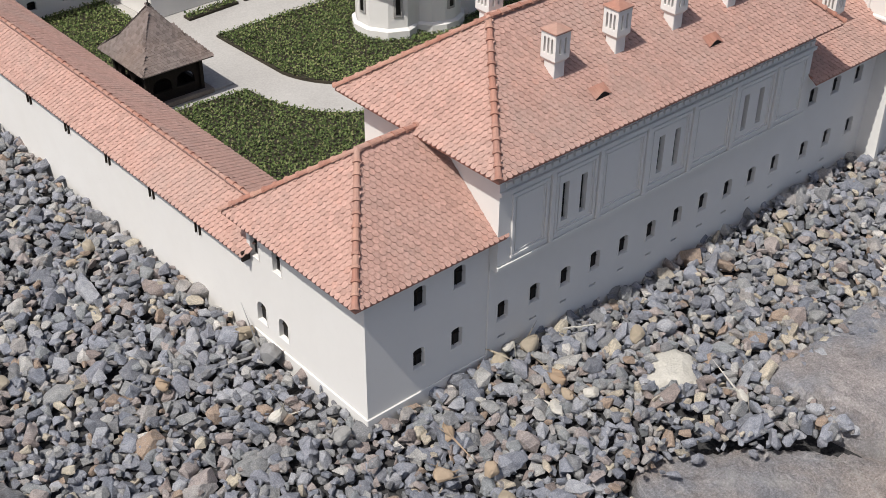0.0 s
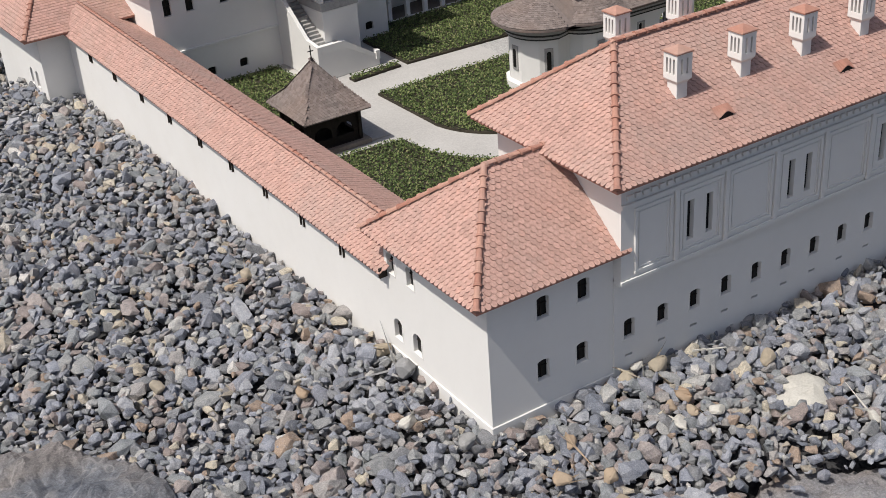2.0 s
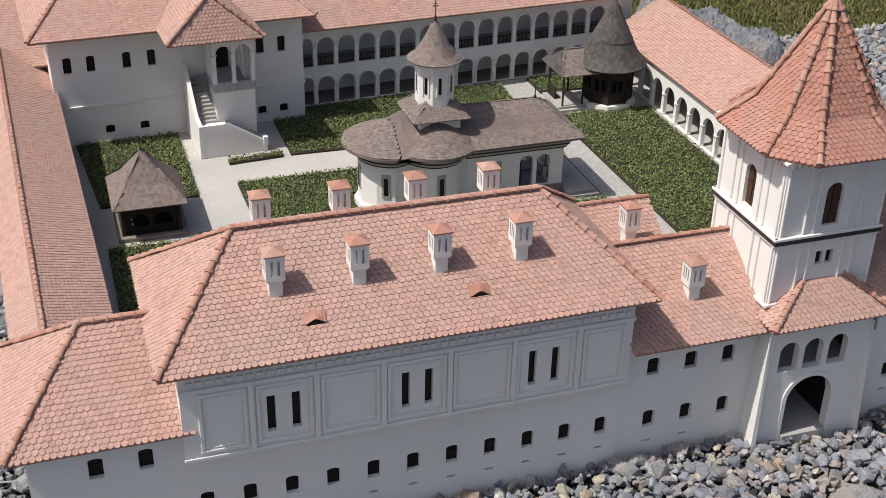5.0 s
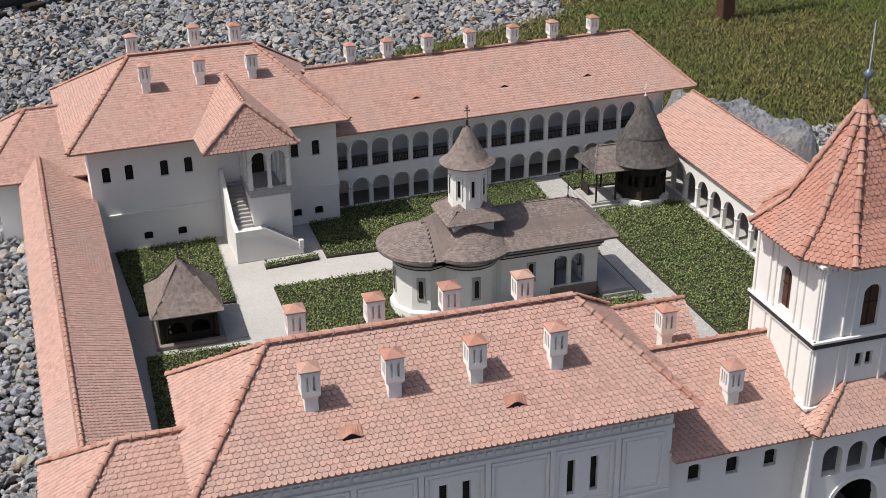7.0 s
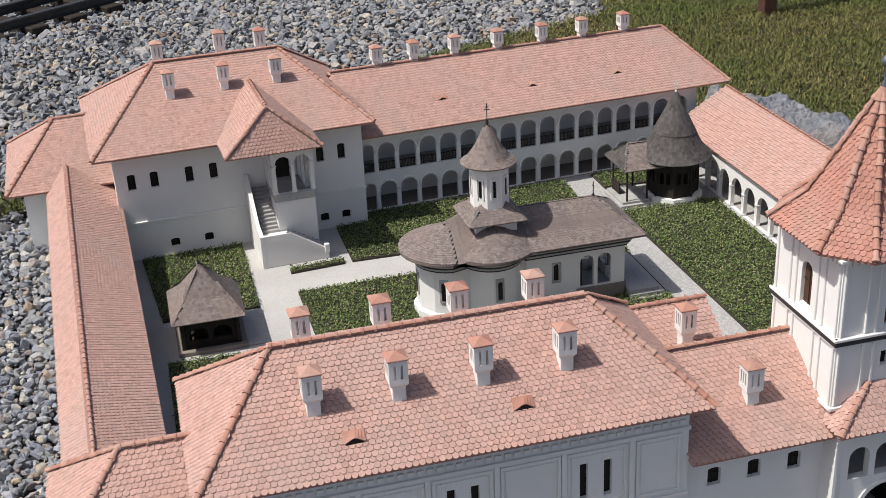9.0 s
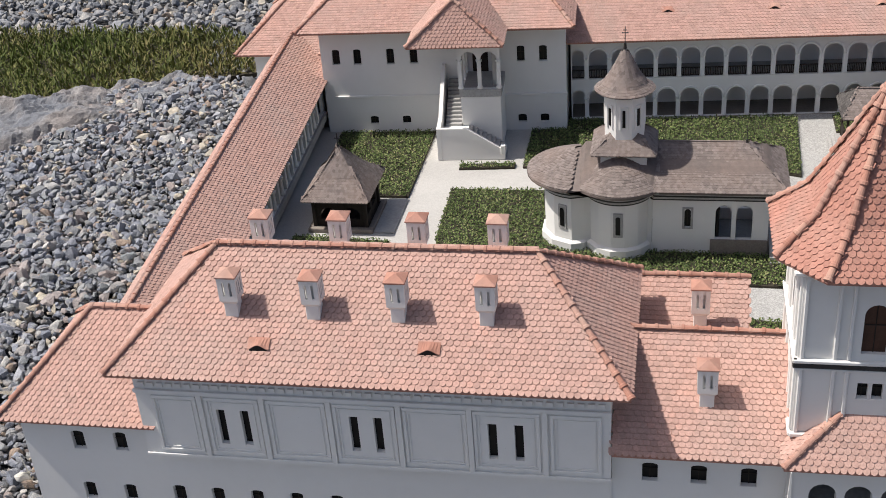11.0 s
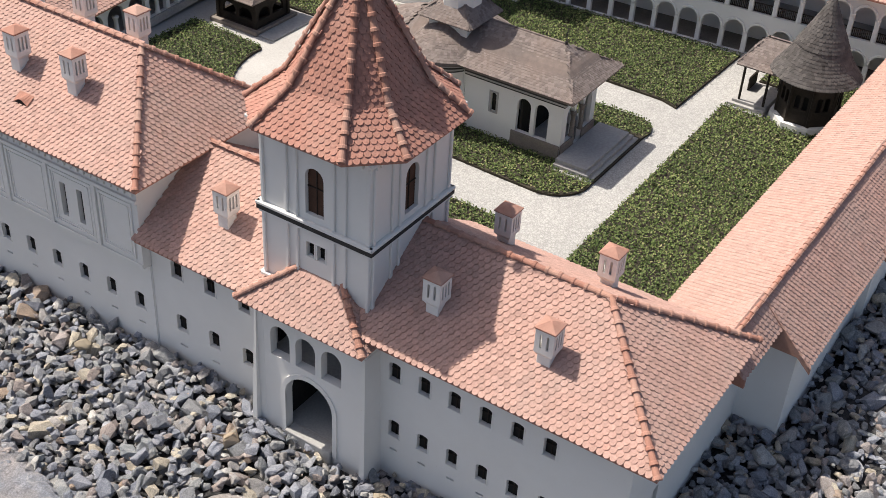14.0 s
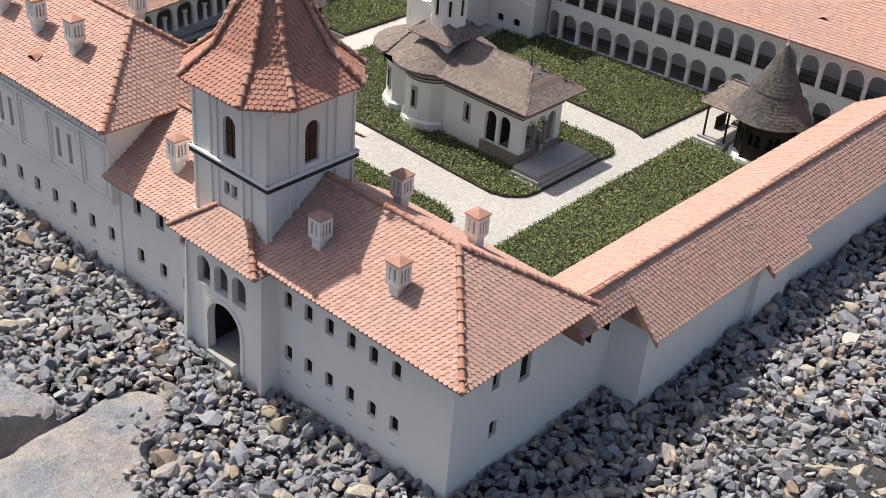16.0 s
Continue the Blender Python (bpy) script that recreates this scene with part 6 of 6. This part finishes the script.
x = np.concatenate([g.uniform(0.36, 0.66, 26), g.uniform(0.85, 1.55, 60), g.uniform(-0.6, 0.28, 40), g.uniform(1.95, 2.3, 40)])
edge = np.interp(x, [-0.78, -0.58, -0.40, -0.20, 0.08, 0.29, 0.36, 0.45, 0.66, 0.76, 1.55, 1.9, 2.1, 2.4], [0.05, -0.06, -0.185, -0.36, -0.44, -0.46, -0.43, -0.42, -0.55, -0.46, -0.47, -0.27, -0.42, -0.6])
y = edge - np.abs(g.normal(0, 0.035, len(x)))
z = np.where(x < 0.7, -0.030, np.where(x < 1.7, 0.008, -0.002))
stones("loose_stones", x, y, z, np.clip(g.lognormal(-4.5, 0.35, len(x)), 0.006, 0.022), STONES, "loose stones lying on the rock slabs", 78)


slab("cream_slab", CREAM, -0.002, "cream-white flat stone showing through the gravel", 51, 0.006, 1.2, (0, 0), 0.006, WHITESTONE)


# ---------------------------------------------------------------- single larger stones
def single_stone(x, y, z, s, mat, label, seed, flat=0.6):
    g = np.random.default_rng(seed)
    sv, _ = SHAPES[seed % len(SHAPES)]
    bm = bmesh.new()
    for p in sv:
        bm.verts.new((p[0] * s, p[1] * s, p[2] * s * flat / 0.55))
    r = bmesh.ops.convex_hull(bm, input=bm.verts)
    bmesh.ops.bevel(bm, geom=[e for e in bm.edges], offset=s * 0.12, segments=1, affect="EDGES")
    bm.transform(Matrix.Rotation(g.uniform(0, 6.28), 4, "Z"))
    bmesh.ops.recalc_face_normals(bm, faces=bm.faces)
    ob = new("stone", bpy.data.meshes.new("stone"))
    bm.to_mesh(ob.data)
    bm.free()
    ob.data.materials.append(mat)
    ob.location = (x, y, z)
    return tagged(ob, label, "stone", "larger stones in the gravel")


BIG = ((0.399, -0.161, 0.008, 0.030, TANSTONE, "orange-brown stone in a cluster on the gravel", 0.7), (0.356, -0.169, 0.008, 0.026, TANSTONE, "orange-brown stone in a cluster on the gravel", 0.6), (0.378, -0.212, 0.008, 0.028, TANSTONE, "tan stone in a cluster on the gravel", 0.6),
       (0.431, -0.233, 0.004, 0.034, WHITESTONE, "cream flat stone showing through the gravel", 0.35), (0.336, -0.223, 0.004, 0.036, WHITESTONE, "cream flat stone showing through the gravel", 0.3), (0.396, -0.013, 0.012, 0.030, WHITESTONE, "pale stone leaning at the wall foot", 0.5), (0.435, -0.040, 0.012, 0.036, TANSTONE, "tan stone leaning at the wall foot", 0.7),
       (0.644, -0.175, 0.012, 0.034, TANSTONE, "tan stone beside the cream slab", 0.6), (-0.069, 0.0, 0.008, 0.036, PALE, "greenish grey stone by the wall corner", 0.7), (-0.30, -0.16, 0.004, 0.038, PALE, "tan-grey stone at the slab edge", 0.6), (0.06, -0.36, 0.004, 0.036, TANSTONE, "rounded tan stone at the slab edge", 0.7),
       (0.10, -0.27, 0.006, 0.034, TANSTONE, "tan stone on the gravel", 0.6), (0.02, -0.41, 0.0, 0.034, STONES, "dark grey stone at the slab edge", 0.7), (-0.135, 0.129, 0.010, 0.034, WHITESTONE, "pale grey stone on the gravel", 0.6),
       (0.415, -0.150, 0.004, 0.030, TANSTONE, "orange-brown stone lying on the gravel", 0.6),
       (0.345, -0.035, 0.006, 0.030, TANSTONE, "tan stone leaning at the wall foot", 0.7), (1.284, -0.131, 0.012, 0.030, TANSTONE, "rounded tan stone lying on the gravel", 0.7), (1.078, -0.259, 0.010, 0.028, TANSTONE, "rounded tan stone lying on the gravel", 0.7),
       (1.81, -0.171, 0.012, 0.032, TANSTONE, "rounded tan stone lying on the gravel", 0.7), (1.222, -0.430, 0.004, 0.028, TANSTONE, "tan stone at the edge of the gravel", 0.6), (0.669, -0.455, 0.0, 0.030, WHITESTONE, "pale pink-white stone at the slab edge", 0.5),
       (2.26, -0.116, 0.010, 0.045, TANSTONE, "large tan and orange stone on the gravel", 0.55), (2.20, -0.11, 0.010, 0.036, TANSTONE, "tan stone on the gravel", 0.5), (2.32, -0.075, 0.010, 0.040, PALE, "pale blue-grey stone near the wall", 0.8),
       (-0.531, 0.858, 0.012, 0.016, WHITESTONE, "small white stone on the gravel", 0.8), (-0.035, 0.416, 0.008, 0.036, TANSTONE, "tan-grey stone leaning at the west wall", 0.8), (-0.03, 0.314, 0.008, 0.042, PALE, "pinkish grey stone at the west wall", 0.7),
       (-0.529, 0.615, 0.010, 0.028, TANSTONE, "reddish brown stone on the gravel", 0.7), (-0.266, 0.382, 0.010, 0.032, TANSTONE, "tan stone on the gravel", 0.5), (-0.131, 0.97, 0.010, 0.028, TANSTONE, "tan stone on the gravel", 0.6),
       (-0.20, 0.93, 0.010, 0.022, TANSTONE, "pale tan stone on the gravel", 0.5), (3.06, 1.452, 0.055, 0.042, TANSTONE, "rounded brown stone on the gravel", 0.8), (3.132, 1.309, 0.050, 0.05, WHITESTONE, "white stone on the gravel", 0.5),
       (2.80, 0.03, 0.008, 0.030, PALE, "rounded grey stone at the wall corner", 0.8), (-0.13, 2.42, 0.010, 0.040, PALE, "rounded grey stone by the corner wing", 0.9), (-0.63, -0.02, 0.0, 0.040, WHITESTONE, "cream stone on the slab edge", 0.35),
       (-0.50, -0.08, 0.004, 0.045, PALE, "grey-green stone at the slab edge", 0.7), (0.02, -0.22, 0.010, 0.034, TANSTONE, "orange-tan stone on the gravel", 0.6), (0.10, -0.14, 0.010, 0.030, TANSTONE, "tan stone on the gravel", 0.6),
       (0.72, -0.20, 0.010, 0.036, STONES, "dark grey stone on the gravel", 0.6), (3.35, 0.75, 0.03, 0.042, TANSTONE, "tan stone on the gravel", 0.6), (3.10, 0.42, 0.01, 0.035, TANSTONE, "tan stone on the gravel", 0.5), (2.98, 0.72, 0.03, 0.045, STONES, "dark grey stone on the gravel", 0.7))
for i, (x, y, z, s, m, lab, fl) in enumerate(BIG):
    single_stone(x, y, z, s * 0.72, m, lab, 100 + i * 7, fl)

# ---------------------------------------------------------------- ground behind: pale gravel, grass, a garden railway
def back_gravel(x, y):
    return ~inside(FOOT, x, y) & ((y > 4.55 + (x - 1.5) * 0.38) | (x < 1.35)) & (x < np.maximum(3.45, 3.55 + (y - 5.28) * 0.184)) & ((x > -0.75) | (y > 3.6))


x, y, g = scatter(-2.6, 5.0, 3.05, 10.5, 0.039, 9, back_gravel)
stones("gravel", x, y, np.full(len(x), -0.022) + g.uniform(-0.008, 0.008, len(x)), np.clip(g.lognormal(-3.95, 0.36, len(x)), 0.010, 0.048), BACKSTONE, "pale grey and tan gravel behind the buildings", 10)
GRASS_R = [(1.35, 3.15), (2.75, 3.05), (2.95, 2.2), (4.2, 1.9), (7.0, 2.5), (8.0, 11.0), (4.4, 11.0), (3.35, 5.28), (1.35, 4.48)]
GRASS_L = [(-4.5, 1.5), (-1.9, 2.15), (-1.3, 2.68), (-0.7, 2.95), (-0.25, 3.1), (-0.35, 3.25), (-0.75, 3.6), (-4.5, 3.6)]
flat_poly("grass_soil", GRASS_R, -0.06, -0.012, SOIL, "dark soil under the grass", "ground")
flat_poly("grass_soil", GRASS_L, -0.06, -0.012, SOIL, "dark soil under the grass", "ground")
leaf_field("grass", GRASS_R, -0.010, 13000, 0.032, GRASS, "rough yellow-green and brown grass behind the model", "grass", (), 1.0, 61, 0.24)
leaf_field("grass", GRASS_L, -0.010, 9000, 0.042, GRASS, "rough green grass beyond the pale rocks", "grass", (), 1.25, 62, 0.28)

track = thing("garden_railway", "dark narrow garden railway track on the gravel", "railway", -0.17, 6.955, -0.005, 38.0)
for y in (-0.215, 0.215):
    bm = bmesh.new()
    add_box(bm, -2.2, 2.2, y - 0.035, y + 0.035, 0.03, 0.036)
    add_box(bm, -2.2, 2.2, y - 0.010, y + 0.010, 0.036, 0.075)
    add_box(bm, -2.2, 2.2, y - 0.025, y + 0.025, 0.075, 0.095, 0.004)
    part("rail", bm, IRON, track)
for i in range(14):
    box("sleeper", -2.1 + i * 0.32, -1.96 + i * 0.32, -0.34, 0.34, -0.02, 0.0295, DARKWOOD, track, 0.006)
post = thing("wooden_post", "dark red-brown wooden post standing in the grass", "post", 4.25, 4.78, -0.02)
box("post_shaft", -0.045, 0.045, -0.045, 0.045, 0, 1.25, SHUTTER, post, 0.006)
box("post_cap", -0.055, 0.055, -0.055, 0.055, 1.2505, 1.28, SHUTTER, post, 0.006)

stick = thing("dry_stick", "thin pale dry stick lying on the gravel", "stick", 0.56, -0.075, 0.018, -28)
bm = bmesh.new()
for i in range(5):
    add_box(bm, -0.04 + i * 0.016, -0.0235 + i * 0.016, -0.0018 + 0.001 * math.sin(i * 2.1), 0.0018 + 0.001 * math.sin(i * 2.1), 0.0, 0.0036 - i * 0.0004)
part("twig", bm, WHITESTONE, stick)
